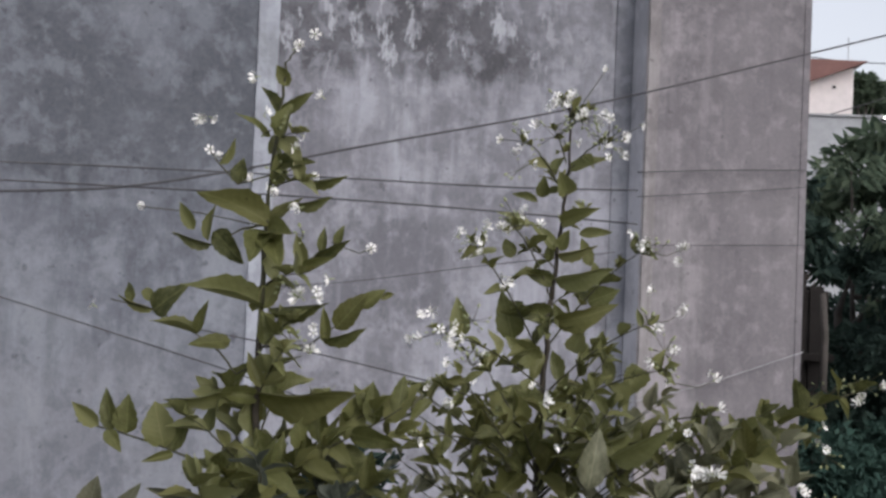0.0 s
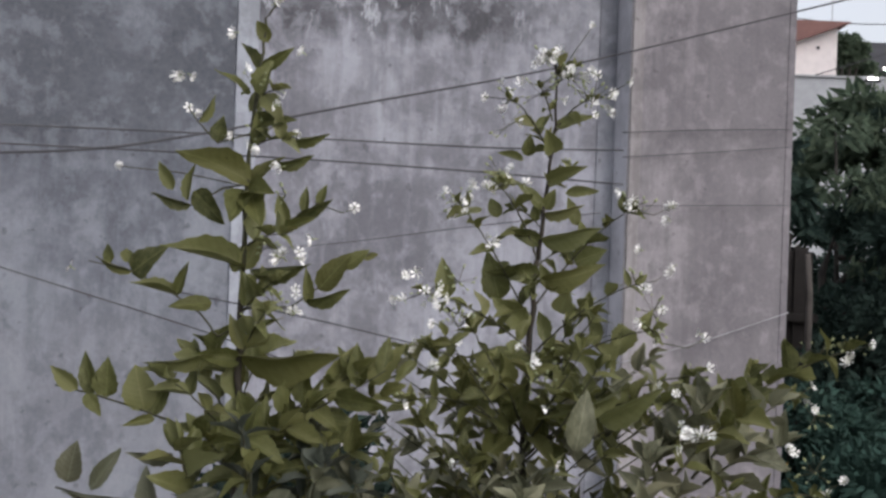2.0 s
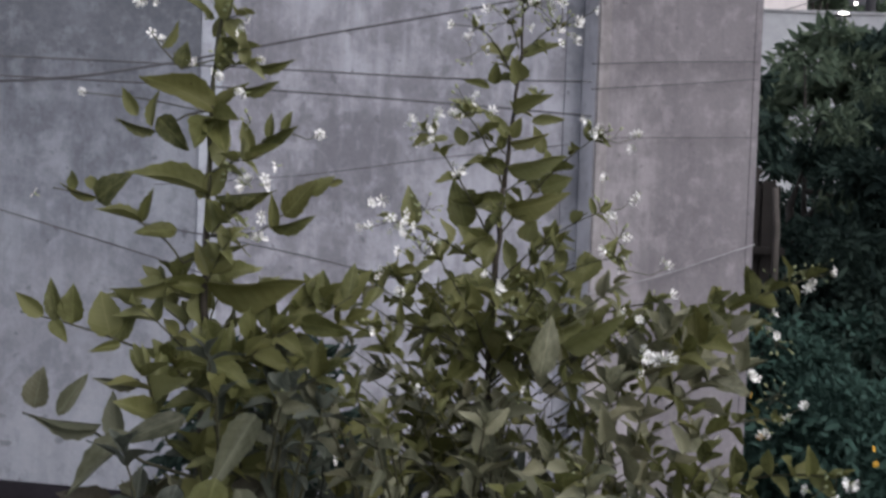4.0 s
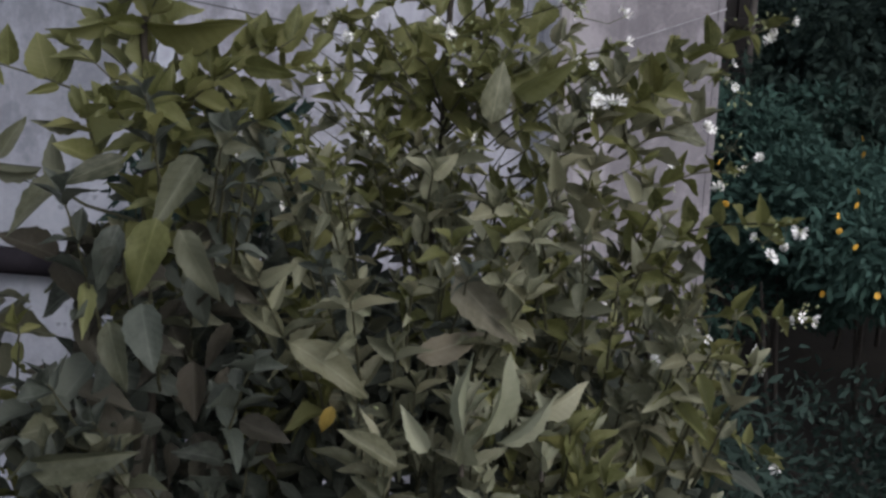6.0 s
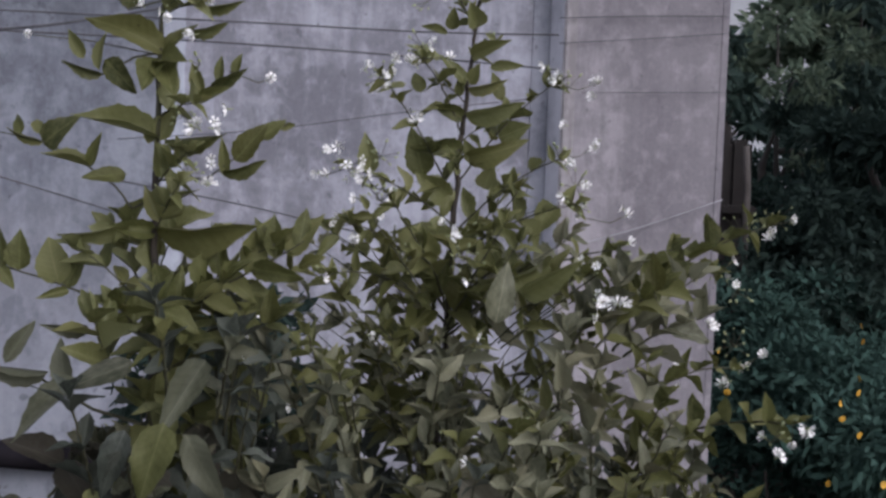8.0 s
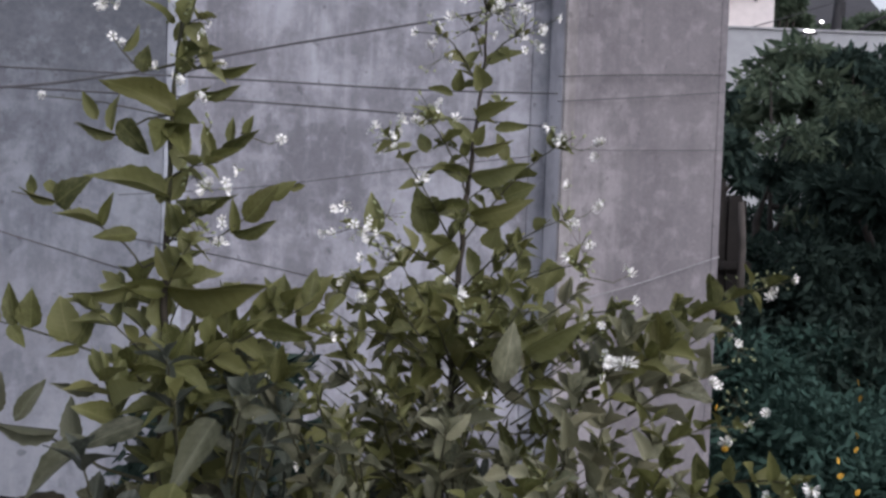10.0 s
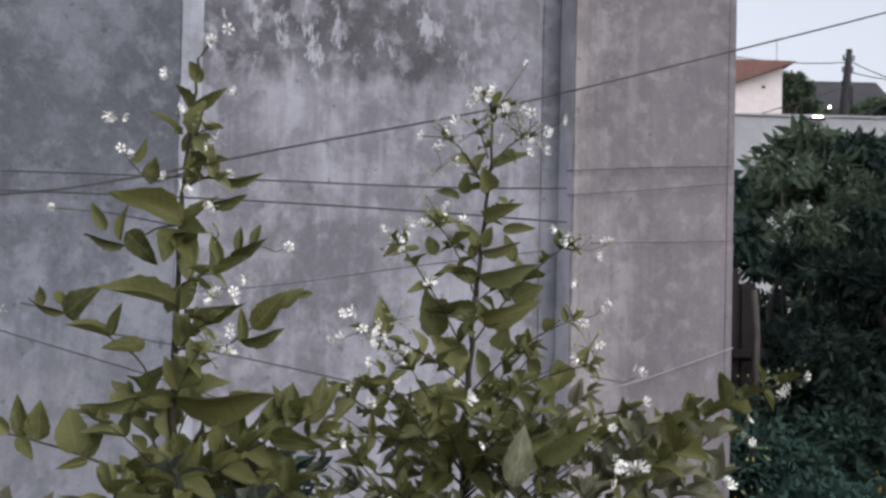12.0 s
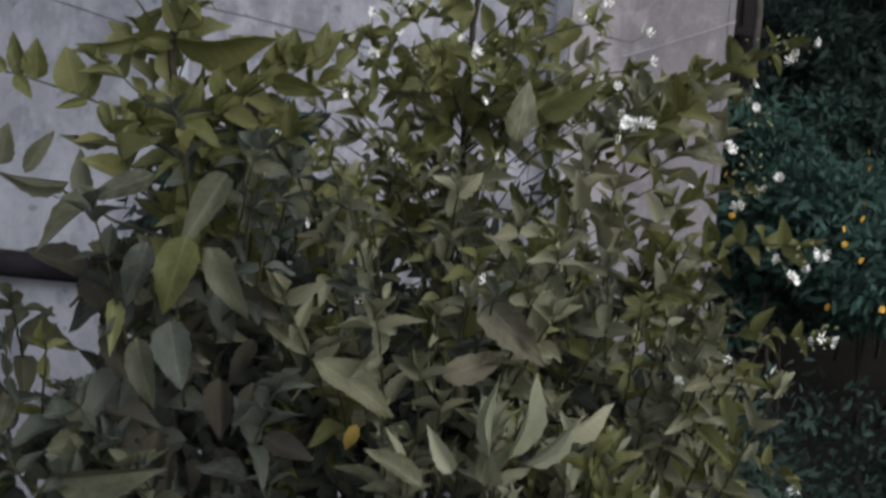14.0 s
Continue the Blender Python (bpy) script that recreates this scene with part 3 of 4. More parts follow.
leaf(tall, (-0.487, 1.750, 2.161), (-0.447, 1.730, 2.195), 0.0383)
leaf(tall, (-0.488, 1.750, 2.163), (-0.538, 1.750, 2.177), 0.0118)
leaf(tall, (-0.516, 1.750, 2.173), (-0.529, 1.760, 2.201), 0.0162)
leaf(tall, (-0.492, 1.750, 2.174), (-0.505, 1.770, 2.196), 0.0147)
leaf(tall, (-0.428, 1.750, 2.134), (-0.414, 1.750, 2.179), 0.0147)
leaf(tall, (-0.428, 1.750, 2.133), (-0.486, 1.730, 2.150), 0.0088)
leaf(tall, (-0.383, 1.750, 2.125), (-0.422, 1.710, 2.123), 0.0235)
leaf(tall, (-0.343, 1.750, 2.053), (-0.399, 1.720, 2.061), 0.0250)
leaf(tall, (-0.372, 1.730, 2.060), (-0.454, 1.700, 2.043), 0.0191)
leaf(tall, (-0.343, 1.750, 2.059), (-0.209, 1.690, 2.056), 0.0339, M_LEAF, 20)
twig(tall, [(-0.342, 1.750, 1.980), (-0.379, 1.730, 1.960), (-0.421, 1.720, 1.972), (-0.465, 1.720, 1.988), (-0.523, 1.720, 2.004), (-0.574, 1.720, 2.014)], 0.0022, 0.001)
leaf(tall, (-0.526, 1.720, 2.005), (-0.538, 1.720, 2.059), 0.0250)
leaf(tall, (-0.545, 1.720, 2.010), (-0.582, 1.720, 2.039), 0.0221)
leaf(tall, (-0.532, 1.720, 2.006), (-0.515, 1.710, 1.979), 0.0191)
leaf(tall, (-0.507, 1.720, 2.002), (-0.507, 1.720, 2.053), 0.0339)
leaf(tall, (-0.457, 1.720, 1.986), (-0.475, 1.720, 2.043), 0.0427)
leaf(tall, (-0.449, 1.720, 1.981), (-0.425, 1.730, 2.037), 0.0280)
leaf(tall, (-0.445, 1.720, 1.977), (-0.481, 1.700, 1.968), 0.0132)
for a, n in (((-0.306, 1.740, 2.520), 2), ((-0.287, 1.750, 2.536), 1), ((-0.363, 1.740, 2.475), 1), ((-0.276, 1.750, 2.454), 1), ((-0.344, 1.740, 2.430), 1), ((-0.433, 1.740, 2.418), 2), ((-0.419, 1.750, 2.419), 1), ((-0.419, 1.740, 2.377), 2), ((-0.293, 1.730, 2.398), 2), ((-0.301, 1.720, 2.382), 2), ((-0.277, 1.730, 2.344), 1)):
    flower(tall, a, 0.0090, n, 0.008)
for a, n in (((-0.363, 1.740, 2.339), 1), ((-0.329, 1.720, 2.323), 2), ((-0.296, 1.730, 2.303), 2), ((-0.519, 1.780, 2.301), 1), ((-0.204, 1.780, 2.256), 1), ((-0.254, 1.740, 2.212), 1), ((-0.292, 1.720, 2.187), 3), ((-0.266, 1.720, 2.187), 2), ((-0.267, 1.710, 2.142), 2), ((-0.271, 1.710, 2.121), 3), ((-0.573, 1.760, 2.166), 1)):
    flower(tall, a, 0.0090, n, 0.009)
twig(tall, [(-0.343, 1.760, 2.278), (-0.436, 1.770, 2.294), (-0.518, 1.780, 2.300)], 0.0009, 0.0006, sides=4)
twig(tall, [(-0.255, 1.760, 2.261), (-0.219, 1.770, 2.248), (-0.204, 1.780, 2.254)], 0.0009, 0.0006, sides=4)
for a, n in (((-0.307, 1.730, 2.201), 8), ((-0.298, 1.730, 2.128), 10), ((-0.334, 1.740, 2.409), 7), ((-0.320, 1.740, 2.098), 6), ((-0.321, 1.740, 2.347), 6), ((-0.291, 1.750, 2.267), 5)):
    buds(tall, a, n, 0.025)
for a, b, k in (((-0.343, 1.750, 2.112), (-0.295, 1.720, 2.158), 4), ((-0.340, 1.750, 2.200), (-0.286, 1.710, 2.217), 3), ((-0.343, 1.750, 2.053), (-0.303, 1.700, 2.119), 4), ((-0.340, 1.750, 2.325), (-0.291, 1.720, 2.339), 3), ((-0.335, 1.750, 2.385), (-0.303, 1.720, 2.400), 2)):
    shoot(tall, a, b, k, 0.055, M_LEAF_PALE, 0.005, 0.0014)
for a, b, k in (((-0.342, 1.750, 1.936), (-0.430, 1.720, 2.028), 4), ((-0.342, 1.750, 1.943), (-0.413, 1.800, 2.047), 4), ((-0.342, 1.750, 1.943), (-0.269, 1.800, 2.040), 4), ((-0.342, 1.750, 1.929), (-0.185, 1.720, 2.045), 5), ((-0.344, 1.750, 1.980), (-0.323, 1.800, 2.057), 4), ((-0.342, 1.750, 1.922), (-0.161, 1.780, 2.011), 5), ((-0.344, 1.750, 1.980), (-0.387, 1.790, 2.056), 3)):
    shoot(tall, a, b, k, 0.066, rnd.choice((M_LEAF, M_LEAF_PALE)), 0.01, 0.0018, 0, True, 0.3, 0.3, 0.7)

twig(tall, [(-0.343, 1.750, 1.939), (-0.259, 1.730, 1.985), (-0.201, 1.720, 2.017), (-0.139, 1.720, 2.056)], 0.0022, 0.001)
leaf(tall, (-0.222, 1.720, 2.008), (-0.192, 1.720, 2.079), 0.0333)
leaf(tall, (-0.184, 1.720, 2.027), (-0.189, 1.730, 2.083), 0.0260)
leaf(tall, (-0.170, 1.720, 2.032), (-0.128, 1.720, 2.085), 0.0304)
leaf(tall, (-0.156, 1.720, 2.041), (-0.149, 1.730, 2.093), 0.0217)
leaf(tall, (-0.215, 1.720, 2.013), (-0.155, 1.680, 2.009), 0.0275)
for a, b, k, s in (((-0.343, 1.750, 1.913), (-0.241, 1.700, 2.000), 4, 0.08), ((-0.343, 1.750, 1.906), (-0.275, 1.660, 1.978), 4, 0.085), ((-0.342, 1.750, 1.899), (-0.373, 1.700, 1.958), 4, 0.075), ((-0.339, 1.750, 1.869), (-0.183, 1.700, 1.950), 5, 0.085)):
    shoot(tall, a, b, k, s, M_LEAF, 0.0, 0.0022, 0, True, 0.35, 0.1, 0.8)

# ---- the fuller jasmine shrub beside it ----
full = shrub("jasmine_shrub", (0.02, 2.15, 0.0), "full jasmine shrub with small olive leaves, covered in white flowers")
twig(full, [(0.02, 2.16, 0.0), (0.03, 2.15, 1.4), (0.027, 2.150, 1.762), (0.038, 2.150, 1.878), (0.044, 2.150, 2.040), (0.051, 2.150, 2.194)], 0.008, 0.0042, "stem", M_STEM, 8)
twig(full, [(0.051, 2.150, 2.194), (0.059, 2.150, 2.275), (0.068, 2.150, 2.366), (0.073, 2.150, 2.448), (0.070, 2.150, 2.516)], 0.0042, 0.0012, "stem", M_STEM, 7)
leaf(full, (0.072, 2.150, 2.364), (0.056, 2.120, 2.399), 0.0325, M_LEAF_PALE)
leaf(full, (0.030, 2.150, 2.358), (0.033, 2.140, 2.393), 0.0217)
leaf(full, (0.073, 2.150, 2.406), (0.130, 2.120, 2.425), 0.0217, M_LEAF_PALE)
leaf(full, (0.063, 2.150, 2.317), (0.122, 2.110, 2.342), 0.0253)
leaf(full, (0.059, 2.150, 2.275), (0.018, 2.120, 2.314), 0.0217, M_LEAF_PALE)
leaf(full, (0.061, 2.150, 2.274), (0.075, 2.140, 2.306), 0.0217)
leaf(full, (0.013, 2.150, 2.312), (-0.034, 2.120, 2.333), 0.0181, M_LEAF_PALE)
leaf(full, (0.023, 2.150, 2.351), (-0.017, 2.140, 2.363), 0.0127)
leaf(full, (0.093, 2.150, 2.301), (0.139, 2.130, 2.307), 0.0163, M_LEAF_PALE)
leaf(full, (0.112, 2.150, 2.251), (0.097, 2.150, 2.296), 0.0217)
leaf(full, (0.058, 2.150, 2.268), (0.121, 2.120, 2.281), 0.0145, M_LEAF_PALE)
leaf(full, (-0.014, 2.150, 2.259), (-0.026, 2.160, 2.293), 0.0235)
leaf(full, (-0.040, 2.150, 2.271), (-0.082, 2.130, 2.260), 0.0145, M_LEAF_PALE)
leaf(full, (0.054, 2.150, 2.221), (0.006, 2.120, 2.239), 0.0253)
leaf(full, (0.057, 2.150, 2.225), (0.145, 2.100, 2.240), 0.0217, M_LEAF_PALE)
leaf(full, (0.055, 2.150, 2.170), (-0.012, 2.100, 2.176), 0.0307)
leaf(full, (0.111, 2.150, 2.192), (0.159, 2.130, 2.214), 0.0398, M_LEAF_PALE)
leaf(full, (0.058, 2.150, 2.160), (0.144, 2.100, 2.170), 0.0235)
leaf(full, (0.089, 2.150, 2.112), (0.103, 2.130, 2.150), 0.0344, M_LEAF_PALE)
leaf(full, (0.129, 2.150, 2.105), (0.137, 2.160, 2.149), 0.0199)
leaf(full, (0.035, 2.150, 2.090), (-0.016, 2.110, 2.132), 0.0398, M_LEAF_PALE)
leaf(full, (-0.007, 2.150, 2.129), (-0.027, 2.140, 2.203), 0.0452)
leaf(full, (-0.089, 2.120, 2.130), (-0.099, 2.120, 2.194), 0.0325, M_LEAF_PALE)
leaf(full, (0.047, 2.150, 2.037), (-0.040, 2.080, 2.052), 0.0325)
leaf(full, (-0.007, 2.120, 2.041), (-0.023, 2.080, 1.990), 0.0362, M_LEAF_PALE)
leaf(full, (0.101, 2.150, 2.033), (0.136, 2.100, 1.976), 0.0271)
leaf(full, (0.102, 1.850, 1.939), (0.116, 1.850, 2.020), 0.0405, M_LEAF_GREY)
leaf(full, (0.139, 1.900, 1.974), (0.220, 1.850, 2.028), 0.0320, M_LEAF_PALE)
leaf(full, (0.199, 2.150, 2.089), (0.161, 2.100, 2.038), 0.0398)
leaf(full, (0.187, 2.000, 2.013), (0.092, 1.900, 1.963), 0.0368, M_LEAF_PALE)
for a, b, k, s, fl in (((0.051, 2.150, 2.194), (-0.014, 2.100, 2.307), 4, 0.060, 4), ((0.046, 2.150, 2.085), (-0.074, 2.080, 2.278), 6, 0.065, 5), ((0.050, 2.150, 2.121), (0.192, 2.120, 2.278), 6, 0.065, 4), ((0.066, 2.150, 2.357), (0.001, 2.130, 2.444), 3, 0.05, 5),
                       ((0.070, 2.150, 2.393), (0.131, 2.130, 2.447), 3, 0.05, 6), ((0.045, 2.150, 2.049), (-0.121, 2.050, 2.138), 7, 0.065, 6), ((0.045, 2.150, 2.040), (0.202, 2.100, 2.162), 6, 0.075, 3), ((0.040, 2.120, 1.998), (0.225, 2.050, 2.095), 6, 0.08, 4),
                       ((0.071, 2.150, 2.484), (0.090, 2.130, 2.482), 2, 0.04, 6), ((0.070, 2.150, 2.494), (0.054, 2.150, 2.511), 1, 0.035, 4)):
    shoot(full, a, b, max(2, k - 1), 0.86 * s, rnd.choice((M_LEAF, M_LEAF_PALE)), 0.015, 0.0018, fl, rise=0.15)
for a, b, k, s, fl in (((0.036, 2.100, 1.921), (-0.106, 1.980, 2.057), 6, 0.085, 4), ((0.036, 2.100, 1.903), (-0.132, 1.900, 1.991), 6, 0.09, 2), ((0.036, 2.100, 1.921), (-0.014, 2.000, 2.008), 5, 0.085, 1), ((0.037, 2.100, 1.895), (0.126, 1.950, 2.000), 5, 0.085, 1),
                       ((0.037, 2.100, 1.886), (0.229, 1.920, 1.998), 6, 0.095, 1), ((0.037, 2.100, 1.877), (0.282, 2.020, 2.031), 6, 0.085, 1), ((0.036, 2.120, 1.945), (0.053, 2.020, 2.042), 4, 0.07, 1)):
    shoot(full, a, b, k, 0.85 * s, M_LEAF, 0.03, 0.0024, fl, rise=0.15)
for k in range(84):
    x = -0.19 + 0.52 * (k + rnd.random()) / 84
    off = abs(x - 0.045)
    z = rnd.uniform(1.74, 1.92 if off < 0.05 else 2.17 - 0.6 * off)
    b = Vector((x, rnd.uniform(1.92, 2.2), z))
    a = Vector((0.04 + 0.35 * (x - 0.04), b.y + 0.03, z - rnd.uniform(0.08, 0.14)))
    shoot(full, a, b, 3, rnd.uniform(0.04, 0.062), rnd.choice((M_LEAF, M_LEAF_PALE, M_LEAF_GREY)), 0.0, 0.0016, 0, True, 0.3, rnd.uniform(-0.2, 0.3), rnd.uniform(0.2, 1.0), rnd.uniform(0.7, 1.0))
stem_low, stem_top = Vector(((0.042, 2.150, 2.013))), Vector(((0.071, 2.150, 2.471)))
for k in range(9):
    s = k / 8
    a = stem_low.lerp(stem_top, s)
    reach = (0.185 - 0.15 * s) * rnd.uniform(0.45, 1.0)
    turn = 2.4 * k + rnd.uniform(-0.4, 0.4)
    b = a + Vector((reach * math.cos(turn), 0.5 * reach * math.sin(turn), rnd.uniform(0.02, 0.07) * (1.2 - 0.5 * s)))
    shoot(full, a, b, 3 + (k % 3 == 0), rnd.uniform(0.030, 0.046) * (1.1 - 0.3 * s), rnd.choice((M_LEAF, M_LEAF_PALE, M_LEAF_PALE)), 0.008, 0.0014, k % 2, True, 0.4, 0.25, 0.7)
for a, n in (((0.069, 2.140, 2.519), 3), ((0.037, 2.140, 2.502), 2), ((0.085, 2.120, 2.485), 3), ((0.119, 2.140, 2.477), 2), ((0.016, 2.140, 2.471), 1), ((0.000, 2.140, 2.459), 1), ((0.083, 2.120, 2.445), 1), ((0.160, 2.140, 2.459), 2), ((0.134, 2.140, 2.426), 1), ((0.157, 2.140, 2.427), 2), ((0.126, 2.160, 2.570), 1)):
    flower(full, a, 0.0098, n, 0.011)
for a, n in (((-0.017, 2.140, 2.429), 1), ((0.013, 2.140, 2.409), 1), ((0.003, 2.100, 2.336), 2), ((-0.103, 2.100, 2.289), 2), ((-0.088, 2.100, 2.279), 2), ((-0.089, 2.100, 2.257), 2), ((-0.056, 2.100, 2.308), 2), ((-0.033, 2.100, 2.307), 2), ((0.188, 2.120, 2.285), 3), ((0.203, 2.120, 2.280), 2), ((0.262, 2.200, 2.286), 2), ((0.260, 2.200, 2.264), 1)):
    flower(full, a, 0.0098, n, 0.011)
for a, n in (((0.262, 2.150, 2.185), 3), ((0.212, 2.150, 2.216), 1), ((0.225, 2.150, 2.155), 1), ((0.249, 2.130, 2.122), 2), ((0.247, 2.130, 2.091), 2), ((0.315, 2.140, 2.078), 2), ((-0.150, 2.020, 2.164), 2), ((-0.133, 2.020, 2.170), 1), ((-0.119, 2.020, 2.143), 1), ((-0.164, 2.020, 2.128), 1), ((-0.098, 2.020, 2.124), 2), ((-0.050, 2.020, 2.094), 2)):
    flower(full, a, 0.0098, n, 0.011)
for a, n in (((-0.128, 1.950, 2.069), 2), ((-0.096, 1.870, 2.044), 2), ((0.039, 1.860, 2.056), 2), ((0.229, 2.000, 2.013), 2), ((0.062, 1.900, 1.988), 1), ((-0.020, 2.100, 2.219), 3), ((0.215, 1.650, 1.994), 3), ((0.242, 1.660, 1.990), 3), ((0.210, 1.650, 1.972), 2), ((-0.119, 2.020, 2.122), 1)):
    flower(full, a, 0.0098, n, 0.009)
twig(full, [(0.071, 2.150, 2.484), (0.103, 2.150, 2.531), (0.126, 2.160, 2.568)], 0.0009, 0.0006, sides=4)
twig(full, [(0.192, 2.120, 2.278), (0.233, 2.160, 2.271), (0.263, 2.200, 2.284)], 0.001, 0.0006, sides=4)
twig(full, [(0.202, 2.100, 2.162), (0.236, 2.130, 2.167), (0.262, 2.150, 2.184)], 0.001, 0.0006, sides=4)
twig(full, [(0.225, 2.050, 2.095), (0.245, 2.100, 2.121)], 0.001, 0.0006, sides=4)
twig(full, [(0.225, 2.050, 2.078), (0.286, 2.120, 2.065), (0.317, 2.140, 2.078)], 0.001, 0.0006, sides=4)
for a, n in (((-0.070, 2.050, 2.157), 12), ((-0.066, 2.000, 2.091), 12), ((0.081, 2.140, 2.483), 16), ((0.046, 2.140, 2.455), 10), ((0.118, 2.140, 2.448), 10), ((-0.007, 2.130, 2.399), 8), ((0.060, 1.950, 2.015), 10), ((0.229, 2.100, 2.119), 14), ((0.211, 2.130, 2.269), 8), ((-0.014, 2.100, 2.325), 8)):
    buds(full, a, n, 0.035)

# ---- leaf clouds of hedge and trees ----
def leaf_cloud(centres, radii, count, size, seed, flat=0.6, shell=0.35):
    """Many small pointed leaves in uneven clumps, as vertices and faces."""
    g = np.random.default_rng(seed)
    pick = g.integers(0, len(centres), count)
    d = g.normal(size=(count, 3))
    d /= np.linalg.norm(d, axis=1)[:, None]
    rr = (shell + (1 - shell) * g.random(count)) ** 0.6
    c = np.array(centres)[pick] + d * rr[:, None] * np.array(radii)[pick][:, None] * np.array([1, 1, flat + 0.25])
    y = d * 0.6 + g.normal(size=(count, 3)) * 0.6 - np.array([0, 0, 0.25])
    y /= np.linalg.norm(y, axis=1)[:, None]
    x = np.cross(y, g.normal(size=(count, 3)))
    x /= np.linalg.norm(x, axis=1)[:, None]
    z = np.cross(x, y)
    s = size * g.uniform(0.6, 1.3, count)
    outline = np.array([(0, 0, 0), (-0.19, 0.35, 0.05), (0, 0.4, 0), (0.19, 0.35, 0.05), (-0.11, 0.75, 0), (0.11, 0.75, 0), (0, 1, -0.12)])
    v = c[:, None] + s[:, None, None] * (outline[None, :, :1] * x[:, None] + outline[None, :, 1:2] * y[:, None] + outline[None, :, 2:] * z[:, None])
    faces = []
    tri = ((0, 2, 1), (0, 3, 2), (1, 2, 4), (2, 3, 5), (2, 5, 6, 4))
    for k in range(count):
        o = 7 * k
        faces += [tuple(i + o for i in t) for t in tri]
    return v.reshape(-1, 3), faces, np.tile(outline[:, :2], (count, 1))


def cloud_part(name, parent, mat, *args, **kw):
    v, f, uv = leaf_cloud(*args, **kw)
    me = leaf_object_mesh(name, v - np.array(parent.location if parent else (0, 0, 0)), f, uv, mat)
    ob = new(name, me)
    if parent:
        ob.parent = parent
    return ob


# ---- the low spreading shrubs before them ----
def low_top(x):
    """How high the low foliage stands at x."""
    xs = (-0.60, -0.48, -0.42, -0.38, -0.32, -0.21, -0.13, -0.02, 0.09, 0.17, 0.25, 0.34, 0.46)
    zs = (1.76, 1.74, 1.75, 1.88, 1.99, 1.97, 1.92, 1.90, 1.88, 1.85, 1.80, 1.77, 1.70)
    return float(np.interp(x, xs, zs))


def low_shrub(x0, x1, y0, y1, count, label, mats, big=0.088, deep=0.46, inner_count=900):
    plant = shrub("jasmine_shrub", ((x0 + x1) / 2, (y0 + y1) / 2, 0.0), label, "shrub", "low shrubs before the wall")
    cx, cy, _ = plant.location
    for k in range(6):
        a = k * 1.05
        twig(plant, [(cx + 0.03 * math.cos(a), cy + 0.03 * math.sin(a), 0.0), (cx + 0.08 * math.cos(a), cy + 0.1 * math.sin(a), 0.7), (cx + 0.12 * math.cos(a), cy + 0.12 * math.sin(a), 1.2)], 0.008, 0.004, "stem", M_STEM)
    for k in range(count):
        x = x0 + (x1 - x0) * (k + rnd.random()) / count
        y = rnd.uniform(y0, y1)
        b = Vector((x, y, low_top(x) - deep * rnd.random() ** 1.1))
        hollow = -0.41 < b.x < -0.235 and b.z < 1.76
        sparse = b.x < -0.03 and b.z < 1.68 and y < 1.75 and rnd.random() < 0.5
        if (hollow and y < 1.8) or sparse:
            continue
        a = Vector((cx + (x - cx) * 0.7, y + 0.08, b.z - rnd.uniform(0.10, 0.20)))
        shoot(plant, a, b, 4, rnd.uniform(0.45, 1.0) * big, rnd.choice(mats), 0.0, 0.0024, 1 if k % 14 == 4 else 0, True, 0.35, rnd.uniform(-0.5, 0.4), rnd.uniform(0.0, 1.2), rnd.uniform(0.66, 1.05))
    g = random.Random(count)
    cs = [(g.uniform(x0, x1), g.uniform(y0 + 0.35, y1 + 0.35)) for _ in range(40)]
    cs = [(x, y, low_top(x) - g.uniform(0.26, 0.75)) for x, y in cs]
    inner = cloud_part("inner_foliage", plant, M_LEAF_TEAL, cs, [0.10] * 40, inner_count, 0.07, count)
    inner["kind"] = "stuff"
    return plant


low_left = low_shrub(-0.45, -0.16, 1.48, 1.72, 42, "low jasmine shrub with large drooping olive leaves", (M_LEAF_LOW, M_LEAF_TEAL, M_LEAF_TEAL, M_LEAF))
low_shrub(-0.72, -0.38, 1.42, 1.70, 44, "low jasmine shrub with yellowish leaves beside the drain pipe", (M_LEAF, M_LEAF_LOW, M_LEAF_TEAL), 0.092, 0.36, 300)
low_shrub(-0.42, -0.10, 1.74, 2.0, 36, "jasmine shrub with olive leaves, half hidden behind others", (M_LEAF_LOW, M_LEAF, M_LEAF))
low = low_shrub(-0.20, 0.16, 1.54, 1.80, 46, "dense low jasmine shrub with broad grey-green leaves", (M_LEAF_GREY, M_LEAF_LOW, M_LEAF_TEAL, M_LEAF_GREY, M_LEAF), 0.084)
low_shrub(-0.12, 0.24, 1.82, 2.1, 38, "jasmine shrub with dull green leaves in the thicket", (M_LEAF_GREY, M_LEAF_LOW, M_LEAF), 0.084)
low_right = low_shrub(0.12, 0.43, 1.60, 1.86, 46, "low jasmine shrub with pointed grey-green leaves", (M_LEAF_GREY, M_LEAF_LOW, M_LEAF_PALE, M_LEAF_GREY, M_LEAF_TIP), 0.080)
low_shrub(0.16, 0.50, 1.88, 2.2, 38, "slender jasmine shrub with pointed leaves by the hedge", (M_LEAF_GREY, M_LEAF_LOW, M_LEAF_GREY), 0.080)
shoot(low, (0.073, 1.520, 1.559), (0.076, 1.540, 1.636), 4, 0.066, M_LEAF_TIP, 0.0, 0.003, 0, True, 0.2, 0.8, 0.5, 0.7)
shoot(low, (0.171, 1.560, 1.540), (0.175, 1.580, 1.612), 5, 0.06, M_LEAF_TIP, 0.0, 0.003, 0, True, 0.2, 0.8, 0.5, 0.7)
